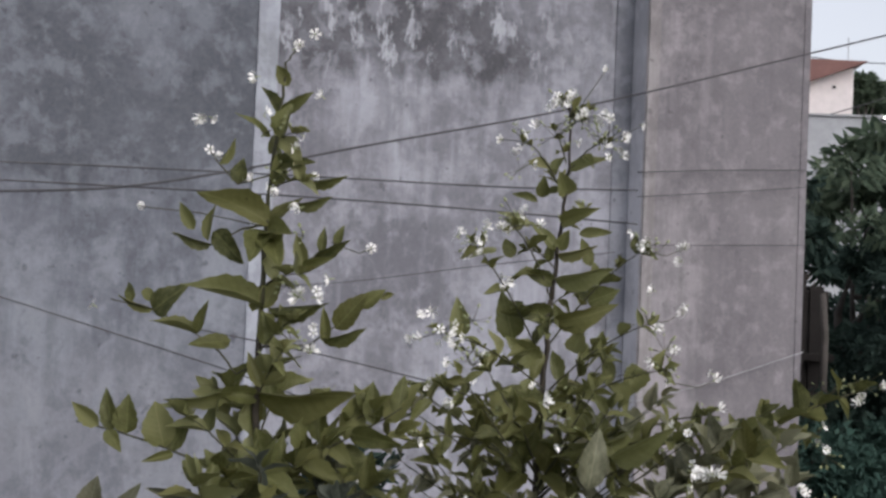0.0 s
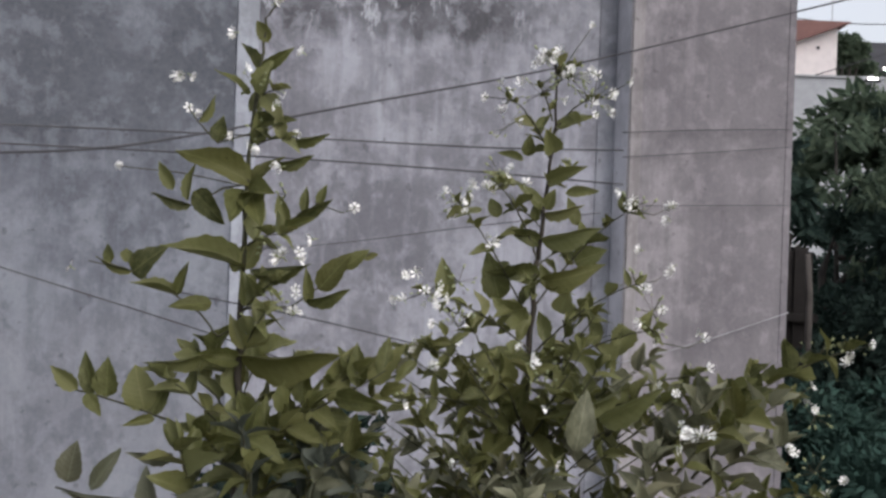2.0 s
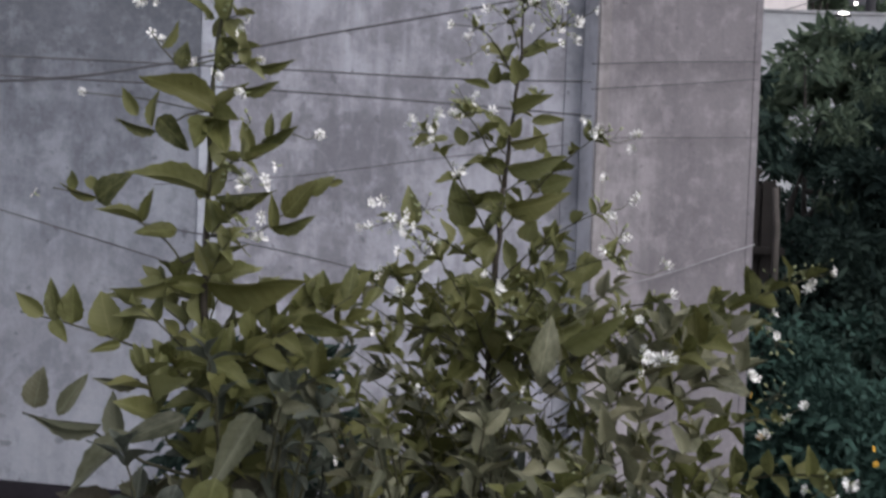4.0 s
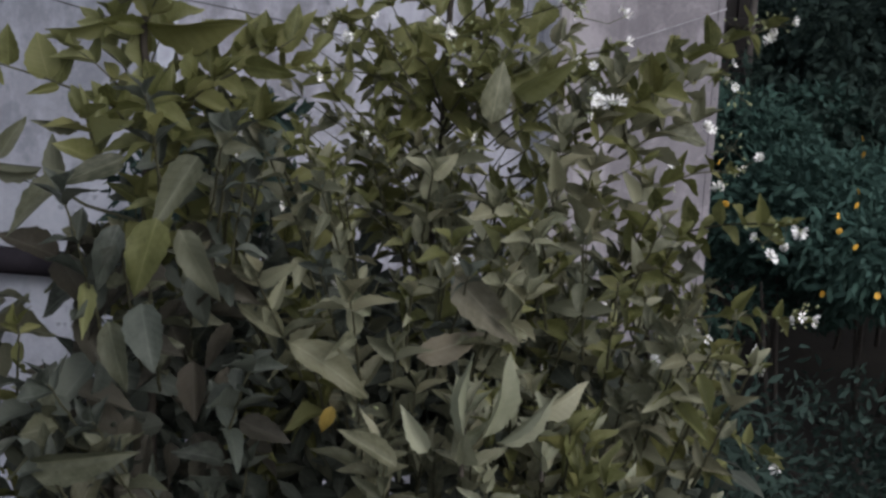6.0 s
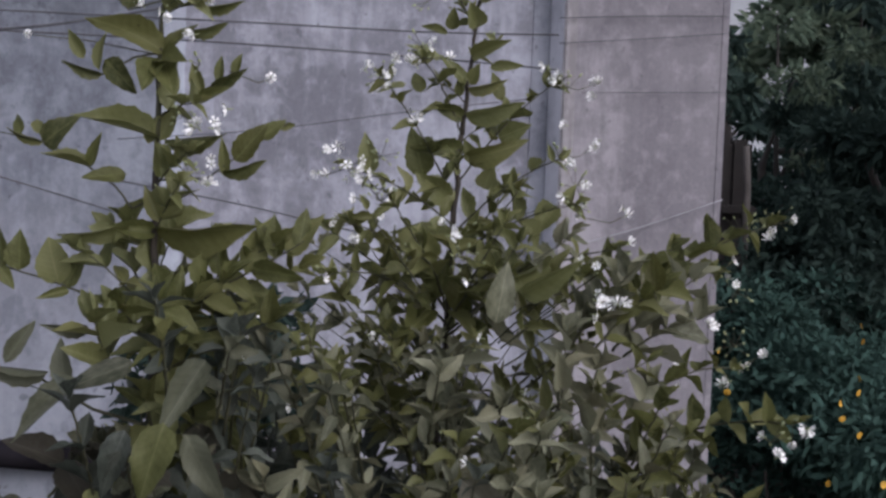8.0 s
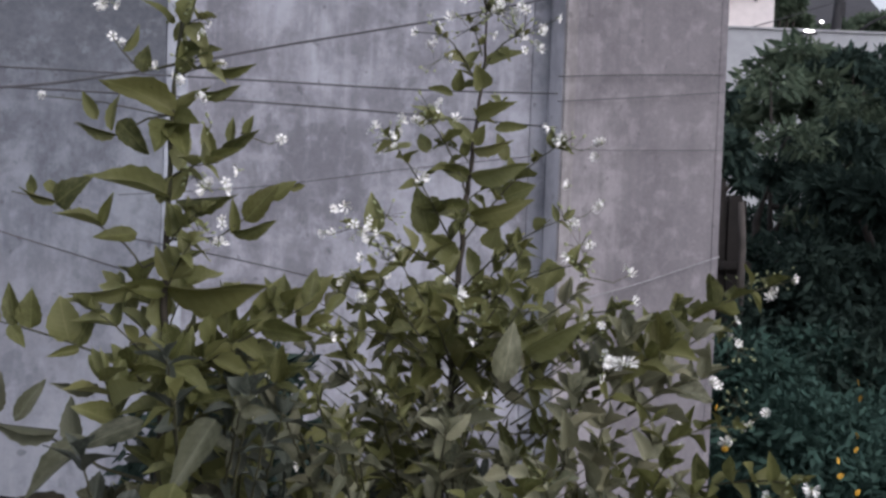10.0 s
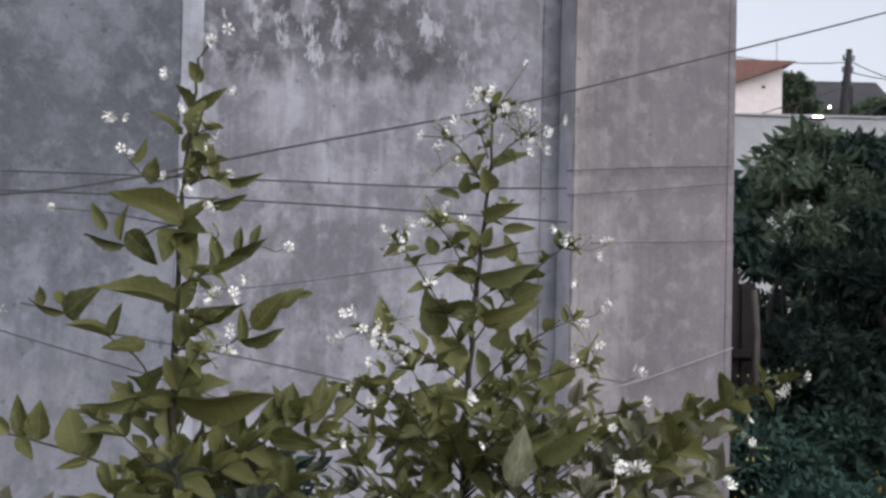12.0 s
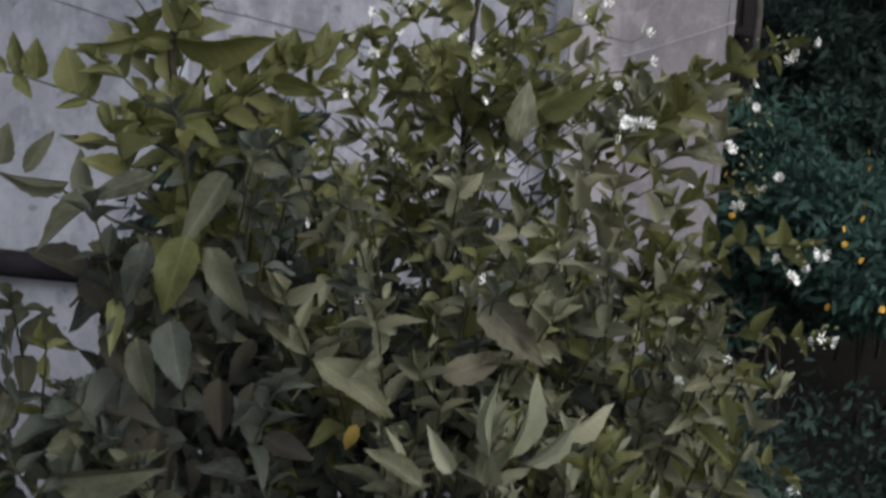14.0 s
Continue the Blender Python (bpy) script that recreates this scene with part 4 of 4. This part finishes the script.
shoot(low, (0.215, 1.560, 1.520), (0.225, 1.580, 1.600), 5, 0.055, M_LEAF_PALE, 0.0, 0.003, 0, True, 0.2, 0.8, 0.5, 0.75)
leaf(low, (0.074, 1.500, 1.616), (0.072, 1.500, 1.715), 0.0158, M_LEAF_TIP)
leaf(low, (0.031, 1.500, 1.596), (-0.001, 1.500, 1.652), 0.0227, M_LEAF_TIP)
leaf(low, (0.095, 1.500, 1.617), (0.131, 1.500, 1.715), 0.0177, M_LEAF_TIP)
leaf(low, (0.115, 1.500, 1.611), (0.180, 1.500, 1.671), 0.0158, M_LEAF_TIP)
leaf(low, (0.154, 1.520, 1.640), (0.222, 1.520, 1.662), 0.0177, M_LEAF_TIP)
leaf(low, (-0.004, 1.500, 1.577), (-0.069, 1.500, 1.622), 0.0189, M_LEAF_GREY)
leaf(low, (-0.024, 1.520, 1.589), (-0.042, 1.520, 1.638), 0.0139, M_LEAF_TIP)
leaf(low, (-0.043, 1.600, 1.730), (-0.086, 1.600, 1.777), 0.0202, M_LEAF_TIP)
leaf(low, (-0.136, 1.580, 1.696), (-0.038, 1.550, 1.655), 0.0269, M_LEAF_GREY)
leaf(low, (0.060, 1.620, 1.773), (0.139, 1.580, 1.702), 0.0477, M_LEAF_DRY)
leaf(low, (0.017, 1.600, 1.680), (0.098, 1.600, 1.708), 0.0350, M_LEAF_DRY)
leaf(low, (-0.086, 1.600, 1.612), (-0.100, 1.600, 1.572), 0.0175, M_LEAF_YELLOW)
leaf(low_left, (-0.410, 1.450, 1.583), (-0.287, 1.450, 1.601), 0.0378, M_LEAF_LOW)
leaf(low_left, (-0.282, 1.520, 1.852), (-0.302, 1.480, 1.776), 0.0492, M_LEAF)
leaf(low_left, (-0.328, 1.530, 1.841), (-0.350, 1.500, 1.775), 0.0315, M_LEAF_TEAL)
leaf(low_left, (-0.296, 1.500, 1.758), (-0.276, 1.460, 1.692), 0.0442, M_LEAF_TEAL)
leaf(low_left, (-0.338, 1.520, 1.730), (-0.315, 1.480, 1.664), 0.0378, M_LEAF_LOW)
leaf(low_left, (-0.260, 1.540, 1.836), (-0.214, 1.500, 1.769), 0.0378, M_LEAF_LOW)
leaf(low_left, (-0.369, 1.540, 1.770), (-0.363, 1.500, 1.714), 0.0189, M_LEAF_PALE)
leaf(low_left, (-0.337, 1.600, 1.908), (-0.397, 1.550, 1.886), 0.0300, M_LEAF_LOW)
leaf(low_left, (-0.387, 1.560, 1.892), (-0.453, 1.520, 1.827), 0.0287, M_LEAF_LOW)
leaf(low_left, (-0.251, 1.600, 1.912), (-0.288, 1.520, 1.845), 0.0365, M_LEAF_LOW)
leaf(low_left, (-0.415, 1.700, 1.934), (-0.464, 1.660, 1.940), 0.0172, M_LEAF_LOW)
leaf(low_left, (-0.511, 1.680, 1.890), (-0.480, 1.680, 1.942), 0.0200, M_LEAF_LOW)
leaf(low_left, (-0.535, 1.660, 1.902), (-0.526, 1.660, 1.953), 0.0357, M_LEAF_LOW)
leaf(low_left, (-0.432, 1.660, 1.865), (-0.439, 1.660, 1.926), 0.0286, M_LEAF_LOW)
leaf(low_left, (-0.453, 1.660, 1.884), (-0.529, 1.620, 1.896), 0.0143, M_LEAF_LOW)
twig(low_left, [(-0.339, 1.680, 1.817), (-0.403, 1.680, 1.835), (-0.465, 1.680, 1.869), (-0.556, 1.680, 1.891)], 0.0026, 0.0012)
shoot(low_left, (-0.382, 1.680, 1.879), (-0.398, 1.660, 1.951), 4, 0.07, M_LEAF_PALE, 0.0, 0.002, 0, True, 0.3, 0.3, 0.7)
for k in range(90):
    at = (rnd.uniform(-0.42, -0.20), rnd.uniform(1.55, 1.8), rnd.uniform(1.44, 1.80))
    free_leaf(low_left, at, (rnd.gauss(0, 0.9), -0.3, rnd.gauss(-0.5, 0.6)), rnd.uniform(0.045, 0.085), rnd.choice((M_LEAF_SHADE, M_LEAF_SHADE, M_LEAF_TEAL)), 0.7, 1.0)
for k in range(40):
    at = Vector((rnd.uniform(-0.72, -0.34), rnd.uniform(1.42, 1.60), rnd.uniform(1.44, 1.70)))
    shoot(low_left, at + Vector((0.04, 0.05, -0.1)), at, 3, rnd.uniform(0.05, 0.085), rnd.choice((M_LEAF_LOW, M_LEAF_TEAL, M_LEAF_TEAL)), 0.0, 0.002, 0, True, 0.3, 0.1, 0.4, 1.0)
for k in range(16):
    at = Vector((rnd.uniform(0.02, 0.30), rnd.uniform(1.52, 1.66), rnd.uniform(1.50, 1.64)))
    shoot(low_right, at + Vector((0, 0.05, -0.1)), at, 3, rnd.uniform(0.05, 0.075), rnd.choice((M_LEAF_TIP, M_LEAF_PALE, M_LEAF_GREY)), 0.0, 0.002, 0, True, 0.25, 0.8, 0.4, 0.7)
for k in range(26):
    at = Vector((rnd.uniform(0.20, 0.42), rnd.uniform(1.75, 2.0), rnd.uniform(1.60, 1.84)))
    shoot(low_right, at + Vector((-0.03, 0.05, -0.1)), at, 3, rnd.uniform(0.045, 0.07), rnd.choice((M_LEAF_LOW, M_LEAF_GREY, M_LEAF)), 0.0, 0.002, 0, True, 0.3, 0.2, 0.5, 0.85)
# ---- the flowering side branch over the hedge ----
side = shrub("jasmine_shrub", (0.45, 2.2, 0.0), "slender jasmine branches with white flowers reaching past the pillar")
twig(side, [(0.45, 2.2, 0.0), (0.44, 2.2, 1.2), (0.390, 2.120, 1.503), (0.336, 2.100, 1.785)], 0.007, 0.004, "stem", M_STEM)
for a, b, k, s, fl in (((0.304, 2.100, 1.928), (0.555, 2.180, 2.067), 8, 0.075, 2), ((0.330, 2.100, 1.955), (0.465, 2.160, 1.987), 5, 0.06, 2), ((0.336, 2.100, 1.785), (0.499, 2.140, 1.840), 6, 0.055, 2), ((0.342, 2.050, 1.724), (0.529, 1.900, 1.801), 8, 0.075, 1),
                       ((0.362, 2.050, 1.598), (0.591, 2.000, 1.634), 8, 0.07, 2), ((0.377, 2.050, 1.525), (0.516, 1.950, 1.575), 6, 0.07, 1), ((0.328, 1.900, 1.520), (0.519, 1.850, 1.472), 8, 0.07, 1), ((0.313, 1.850, 1.504), (0.436, 1.800, 1.462), 6, 0.08, 0), ((0.328, 2.000, 1.700), (0.413, 1.950, 1.682), 5, 0.07, 1)):
    shoot(side, a, b, k, s, M_LEAF, 0.02, 0.0024, fl)
for a, b, k, s in (((0.218, 1.950, 1.897), (0.293, 1.920, 2.004), 5, 0.085), ((0.251, 1.950, 1.890), (0.339, 1.950, 1.981), 5, 0.085), ((0.280, 1.980, 1.885), (0.406, 2.020, 1.992), 6, 0.08), ((0.299, 2.000, 1.874), (0.419, 2.020, 1.933), 5, 0.08), ((0.322, 2.050, 1.960), (0.382, 2.080, 2.032), 4, 0.07)):
    shoot(side, a, b, k, s, rnd.choice((M_LEAF, M_LEAF_GREY)), 0.01, 0.0024, 0, True, 0.4, 0.3, 0.6)
for a, b, k, s in (((0.235, 1.900, 1.753), (0.252, 1.920, 1.873), 4, 0.075), ((0.301, 1.950, 1.728), (0.337, 1.980, 1.842), 4, 0.07), ((0.193, 1.850, 1.826), (0.204, 1.880, 1.924), 4, 0.08)):
    shoot(side, a, b, k, s, M_LEAF_GREY, 0.01, 0.0022, 0, True, 0.4, 0.3, 0.5)
for a, n in (((0.551, 2.180, 2.051), 3), ((0.590, 2.180, 2.079), 2), ((0.485, 2.160, 1.982), 1), ((0.497, 2.160, 1.973), 1), ((0.454, 2.120, 1.909), 3), ((0.508, 2.140, 1.841), 2), ((0.479, 2.140, 1.814), 2), ((0.403, 2.120, 1.843), 1), ((0.403, 2.120, 1.813), 1), ((0.538, 1.870, 1.802), 3), ((0.501, 1.870, 1.767), 2), ((0.478, 1.870, 1.789), 1)):
    flower(side, a, 0.0098, n, 0.009)
for a, n in (((0.241, 1.800, 1.704), 2), ((0.608, 2.000, 1.642), 1), ((0.574, 2.000, 1.637), 1), ((0.525, 1.950, 1.571), 1), ((0.441, 1.950, 1.616), 1), ((-0.253, 1.800, 1.913), 2), ((-0.271, 1.800, 1.903), 1), ((-0.234, 1.800, 1.918), 1), ((-0.068, 1.850, 1.914), 1)):
    flower(side, a, 0.0098, n, 0.007)
twig(side, [(0.555, 2.180, 2.067), (0.590, 2.180, 2.077)], 0.001, 0.0006, sides=4)
for a, n in (((0.502, 2.170, 2.059), 8), ((0.497, 2.160, 1.961), 10), ((0.495, 2.140, 1.876), 10), ((0.494, 1.880, 1.779), 8), ((0.582, 2.000, 1.642), 10), ((0.559, 2.180, 2.078), 6)):
    buds(side, a, n, 0.035)


gather_crowds()

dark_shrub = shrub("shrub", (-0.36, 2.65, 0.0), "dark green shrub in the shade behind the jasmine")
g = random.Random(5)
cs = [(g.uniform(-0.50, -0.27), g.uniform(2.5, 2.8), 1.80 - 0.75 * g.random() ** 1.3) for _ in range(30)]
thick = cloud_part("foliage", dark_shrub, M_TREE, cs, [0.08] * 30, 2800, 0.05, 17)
thick["kind"] = "stuff"
for k in range(5):
    twig(dark_shrub, [(-0.36 + 0.03 * k, 2.65, 0), (-0.46 + 0.05 * k, 2.68, 1.62)], 0.008, 0.004, "stem", M_STEM)


def hedge(x0, x1, y0, y1, top, seed, count, size, label, mat=M_HEDGE):
    g = random.Random(seed)
    ob = new("flowering_hedge")
    ob.location = ((x0 + x1) / 2, (y0 + y1) / 2, 0)
    tagged(ob, label, "hedge")
    cs, rs = [], []
    for _ in range(60):
        x, y = g.uniform(x0, x1), g.uniform(y0, y1)
        cs.append((x, y, g.uniform(0.4, 1.0) * top * (0.75 + 0.25 * (y - y0) / (y1 - y0))))
        rs.append(g.uniform(0.2, 0.42))
    foliage = cloud_part("foliage", ob, mat, cs, rs, count, size, seed, flat=0.25)
    foliage["kind"] = "stuff"
    for _ in range(10):
        x, y = g.uniform(x0 + 0.35, x1), g.uniform(y0 + 0.3, y1)
        bm = tube(bmesh.new(), [Vector((x, y, 0)) - ob.location, Vector((x + g.uniform(-0.2, 0.2), y + g.uniform(-0.2, 0.2), top * 0.55)) - ob.location], [0.015, 0.006], 6)
        part("stem", bm, M_BARK, ob, smooth=True)
    return ob


bush = hedge(1.15, 3.4, 5.3, 7.4, 1.55, 3, 44000, 0.06, "dark green hedge dotted with small yellow flowers")
FACE = Vector((0, 0, 2.17))  # the flowers stand out on the hedge's open side
for p in ((1.809, 5.600, 1.492), (1.824, 5.600, 1.426), (1.753, 5.400, 1.244), (1.734, 5.300, 1.091), (1.805, 5.200, 0.919), (1.692, 5.400, 1.135), (0.827, 4.900, 0.703), (1.158, 5.300, 1.412), (1.590, 5.200, 0.917), (1.749, 5.400, 1.302), (1.677, 5.400, 1.199), (1.196, 5.300, 1.247)):
    s = 0.014
    put(bush, "flower", YELLOW_FLOWER, Matrix.Translation(FACE.lerp(Vector(p), 0.92)) @ Euler((radians(75), 0, rnd.uniform(0, 6))).to_matrix().to_4x4() @ Matrix.Diagonal((s, s, s, 1)))
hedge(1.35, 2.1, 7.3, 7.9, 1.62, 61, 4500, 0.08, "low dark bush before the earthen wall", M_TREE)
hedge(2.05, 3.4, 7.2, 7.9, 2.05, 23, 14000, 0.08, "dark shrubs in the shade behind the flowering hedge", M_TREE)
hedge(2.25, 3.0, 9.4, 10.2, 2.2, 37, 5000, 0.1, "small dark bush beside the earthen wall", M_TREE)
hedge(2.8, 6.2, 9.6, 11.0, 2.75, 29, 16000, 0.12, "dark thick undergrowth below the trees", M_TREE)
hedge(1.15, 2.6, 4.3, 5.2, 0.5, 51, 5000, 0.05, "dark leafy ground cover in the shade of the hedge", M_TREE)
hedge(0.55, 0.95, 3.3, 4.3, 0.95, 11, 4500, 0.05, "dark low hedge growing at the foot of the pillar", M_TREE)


M_TREE_PALE = leafy("light_tree_leaf", (0.042, 0.068, 0.048), (0.078, 0.115, 0.078), (0.14, 0.178, 0.118), 0.35, 0.8, 0.1)


def tree(base, height, spread, crown_low, seed, count, size, label, clumps=26, trunk=0.12, mat=None, tuft=0.28):
    g = random.Random(seed)
    ob = new("tree")
    ob.location = base
    tagged(ob, label, "tree")
    top = Vector((g.uniform(-0.2, 0.2), 0, height * 0.7))
    way = bend((0, 0, 0), top, 0, 6)
    way = [w + Vector((0.04 * height * math.sin(1.3 * i + seed), 0.02 * height * math.cos(i), 0)) * (i / 6) for i, w in enumerate(way)]
    part("trunk", tube(bmesh.new(), way, [trunk * (1 - 0.1 * i) for i in range(7)], 10), M_BARK, ob, smooth=True)
    cs, rs = [], []
    for k in range(clumps):
        a, r = g.uniform(0, 6.28), spread * math.sqrt(g.uniform(0.02, 1))
        z = crown_low + (height - crown_low) * g.uniform(0, 1) * (1 - 0.35 * (r / spread) ** 2)
        c = Vector((r * math.cos(a), r * math.sin(a), z))
        cs.append(tuple(c + Vector(base)))
        rs.append(spread * tuft * g.uniform(0.7, 1.3))
        if k % 2 == 0:
            st = way[3].lerp(way[6], g.uniform(0, 1))
            part("limb", tube(bmesh.new(), bend(st, c, 0.04 * height, 5), [trunk * 0.4 * (1 - 0.16 * i) for i in range(6)], 6), M_BARK, ob, smooth=True)
    crown = cloud_part("crown", ob, mat or M_TREE, cs, rs, count, size, seed, flat=0.15)
    crown["kind"] = "stuff"
    return ob


tree((2.85, 11.5, 0), 3.62, 1.15, 1.0, 5, 3000, 0.11, "small tree with loose green leaves behind the hedge", 20, 0.07, M_TREE_PALE, 0.24)
tree((4.5, 11.0, 0), 3.60, 1.3, 0.7, 8, 7000, 0.11, "dense dark tree with low branches behind the hedge")
tree((3.2, 9.0, 0), 2.80, 1.2, 0.4, 9, 18000, 0.11, "dark bushy tree standing close behind the hedge")
tree((2.6, 14.0, 0), 2.82, 1.3, 0.5, 19, 12000, 0.13, "dark leafy tree in the shade beyond the pillar")
tree((5.6, 14.5, 0), 3.98, 1.5, 0.5, 21, 18000, 0.14, "broad dark tree at the garden's far side")

tree((4.9, 7.6, 0), 4.6, 1.75, 0.9, 41, 24000, 0.12, "tall dark spreading tree beside the hedge", 34, 0.16)

tree((5.41, 20, 0), 4.67, 1.3, 3.11, 43, 2300, 0.26, "green leafy tree before the boundary wall", 20, 0.1, M_TREE_PALE, 0.24)
tree((6.05, 19, 0), 4.73, 0.9, 3.09, 44, 4500, 0.17, "dark green tree before the boundary wall", 24, 0.1)
tree((3.88, 18, 0), 3.91, 0.9, 2.54, 45, 1600, 0.24, "green bushy tree beyond the pillar's corner", 16, 0.08, None, 0.24)

stake = new("garden_stake")
stake.location = (1.85, 8.0, 0)
tagged(stake, "weathered pale wooden stake standing in the foliage", "stake")
part("shaft", tube(bmesh.new(), [(0, 0, 0), (0.01, 0, 2.0), (-0.01, 0, 2.25)], [0.024, 0.022, 0.019], 8), mottled("pale_wood", (0.12, 0.107, 0.10), (0.075, 0.068, 0.062), 9, 0.9), stake, smooth=True)

bm = box(bmesh.new(), 1.2, 1.97, 9.0, 9.2, 0, 2.42, 0.03)
box(bm, 1.965, 2.12, 9.01, 9.19, 0, 2.30, 0.03)
box(bm, 1.2, 2.15, 8.96, 9.24, 1.80, 1.86, 0.01)
tagged(part("garden_wall", bm, mottled("earth_render", (0.048, 0.042, 0.039), (0.032, 0.029, 0.027), 3, 0.95)), "low brown earthen wall end in the shade behind the pillar", "wall")

# ---- beyond the garden ----
bm = bmesh.new()
box(bm, 2.0, 30.0, 27.8, 28.1, 0, 5.99)
box(bm, 2.0, 30.0, 27.75, 28.15, 5.99, 6.03)
tagged(part("boundary_wall", bm, M_FARWALL), "pale grey boundary wall behind the trees", "wall", kind="structure")

house = new("house")
house.location = (7.96, 35, 0)
tagged(house, "pale pink house with a red sheet roof", "house")
HX, HY, HZ = house.location
bm = bmesh.new()
HL, HR = 7.33, 7.78
pts = [(-4.5, HL - (HR - HL) * 3.0), (0, HR), (0, 0), (-4.5, 0)]
fr = [bm.verts.new((x, -3.0, z)) for x, z in pts]
bk = [bm.verts.new((x, 4.0, z)) for x, z in pts]
bm.faces.new(fr)
bm.faces.new(bk[::-1])
for i in range(4):
    bm.faces.new((fr[i], bk[i], bk[(i + 1) % 4], fr[(i + 1) % 4]))
bmesh.ops.recalc_face_normals(bm, faces=bm.faces)
part("wall", bm, M_PINK, house, "pale pink painted wall")
bm = bmesh.new()
sec = [(-5.0, HL - (HR - HL) * 3.2), (0.22, HR + 0.03), (0.22, HR + 0.05), (-1.2, HR + 0.065), (-5.0, HR + 0.08)]
fr = [bm.verts.new((x, -3.35, z)) for x, z in sec]
bk = [bm.verts.new((x, 4.3, z)) for x, z in sec]
bm.faces.new(fr)
bm.faces.new(bk[::-1])
for i in range(5):
    bm.faces.new((fr[i], bk[i], bk[(i + 1) % 5], fr[(i + 1) % 5]))
bmesh.ops.recalc_face_normals(bm, faces=bm.faces)
part("roof", bm, M_ROOF, house, "red sheet roof")
part("vent", box(bmesh.new(), 7.51 - HX - 0.035, 7.51 - HX + 0.035, -3.04, -2.9, 7.25 - 0.03, 7.25 + 0.03), M_POLE, house, "small dark vent hole")
part("antenna", tube(bmesh.new(), [(-0.02, -2.5, HR), (-0.02, -2.5, HR + 0.75)], 0.010, 5), M_WIRE_PALE, house, "thin grey aerial rod")

shed = new("house")
shed.location = (17.76 - 1, 62, 0)
SH = 12.31
tagged(shed, "low dark-roofed building in the distance", "house")
part("wall", box(bmesh.new(), -1.5, 2.6, -3, 3, 0, SH - 1.7), M_FARWALL, shed, "grey wall")
bm = bmesh.new()
sec = [(-3.6, SH - 1.8), (0, SH), (3.6, SH - 1.8)]
fr = [bm.verts.new((-1.9, y, z)) for y, z in sec]
bk = [bm.verts.new((3.0, y, z)) for y, z in sec]
bm.faces.new(fr)
bm.faces.new(bk[::-1])
for i in range(3):
    bm.faces.new((fr[i], bk[i], bk[(i + 1) % 3], fr[(i + 1) % 3]))
bmesh.ops.recalc_face_normals(bm, faces=bm.faces)
part("roof", bm, M_FARROOF, shed, "dark sheet roof")

pole = new("utility_pole")
pole.location = (10.58, 36, 0)
PT, PX = 8.95, 10.75 - 10.58
tagged(pole, "dark leaning utility pole with cross arms", "pole")
part("shaft", tube(bmesh.new(), [(-0.25, 0, 0), (0, 0, 6.59), (PX, 0, PT)], [0.2, 0.17, 0.08], 10), M_POLE, pole, smooth=True)
for k, w in ((0.30, 0.16), (0.62, 0.15), (1.0, 0.13)):
    x, z = PX * (1 - k / 2.4), PT - k
    part("cross_arm", box(bmesh.new(), x - w, x + w, -0.04, 0.04, z, z + 0.05, 0.01), M_POLE, pole)
    for sx in (-1, 1):
        part("insulator", tube(bmesh.new(), [(x + sx * w * 0.85, 0, z + 0.07), (x + sx * w * 0.85, 0, z + 0.15)], [0.03, 0.022], 8), M_POLE, pole, smooth=True)
part("junction_box", box(bmesh.new(), 0.05, 0.26, -0.13, 0.13, PT - 1.45, PT - 1.0, 0.04), M_POLE, pole)

part("lamp_arm", tube(bmesh.new(), bend((0.25, 0, PT - 2.3), (1.5, 0, PT - 1.35), 0.2, 8), 0.035, 6), M_POLE, pole, smooth=True)
for dz, ex, ez in ((0.3, 3.2, -0.9), (0.6, 3.4, -0.5), (0.35, -5.0, 0.2)):
    wire = tube(bmesh.new(), bend(pole.location + Vector((PX * 0.9, 0, PT - dz)), pole.location + Vector((ex, 0, PT + ez)), -0.25, 10), 0.014, 5)
    tagged(part("pole_wire", wire, M_POLE, smooth=True), "thin dark service wire strung from the utility pole", "cable", "wires of the pole")

wire = tube(bmesh.new(), bend((4.832, 26.000, 5.388), (10.650, 36.000, 7.935), -0.02, 8), 0.013, 5)
tagged(part("pole_wire", wire, M_POLE, smooth=True), "thin dark wire passing before the pink house", "cable", "wires of the pole")

tube_light = new("tube_light")
tube_light.location = (7.63, 27.7, 5.96)
tagged(tube_light, "lit white tube light on the boundary wall", "lamp")
part("tube", box(bmesh.new(), -0.10, 0.10, -0.02, 0.02, 0.0, 0.035, 0.008), M_LAMP, tube_light, "glowing white tube")
part("holder", box(bmesh.new(), -0.16, 0.16, -0.02, 0.04, -0.05, 0.0), M_POLE, tube_light)

lamp = new("street_lamp")
lamp.location = (11.37, 40, 0)
LZ = 7.95
tagged(lamp, "lit street lamp on a slim post", "lamp")
part("post", tube(bmesh.new(), [(0, 0, 0), (0, 0, LZ - 0.05)], [0.05, 0.04], 8), M_POLE, lamp, smooth=True)
bm = bmesh.new()
bmesh.ops.create_icosphere(bm, subdivisions=2, radius=0.045, matrix=Matrix.Translation((0, -0.05, LZ)))
part("bulb", bm, M_LAMP, lamp, "glowing white bulb", True)
for x, y, h, s, sd in ((11.47, 45, 9.78, 0.55, 31), (12.74, 40, 8.5, 1.3, 32), (14.34, 42, 8.35, 1.4, 33), (20.23, 75, 14.16, 2.0, 34), (12.85, 48, 9.55, 0.8, 35)):
    tree((x, y, 0), h, s, h - 1.6 * s, sd, 5000, 0.26, "distant dull green tree behind the houses", 18, 0.2, M_TREE_PALE)
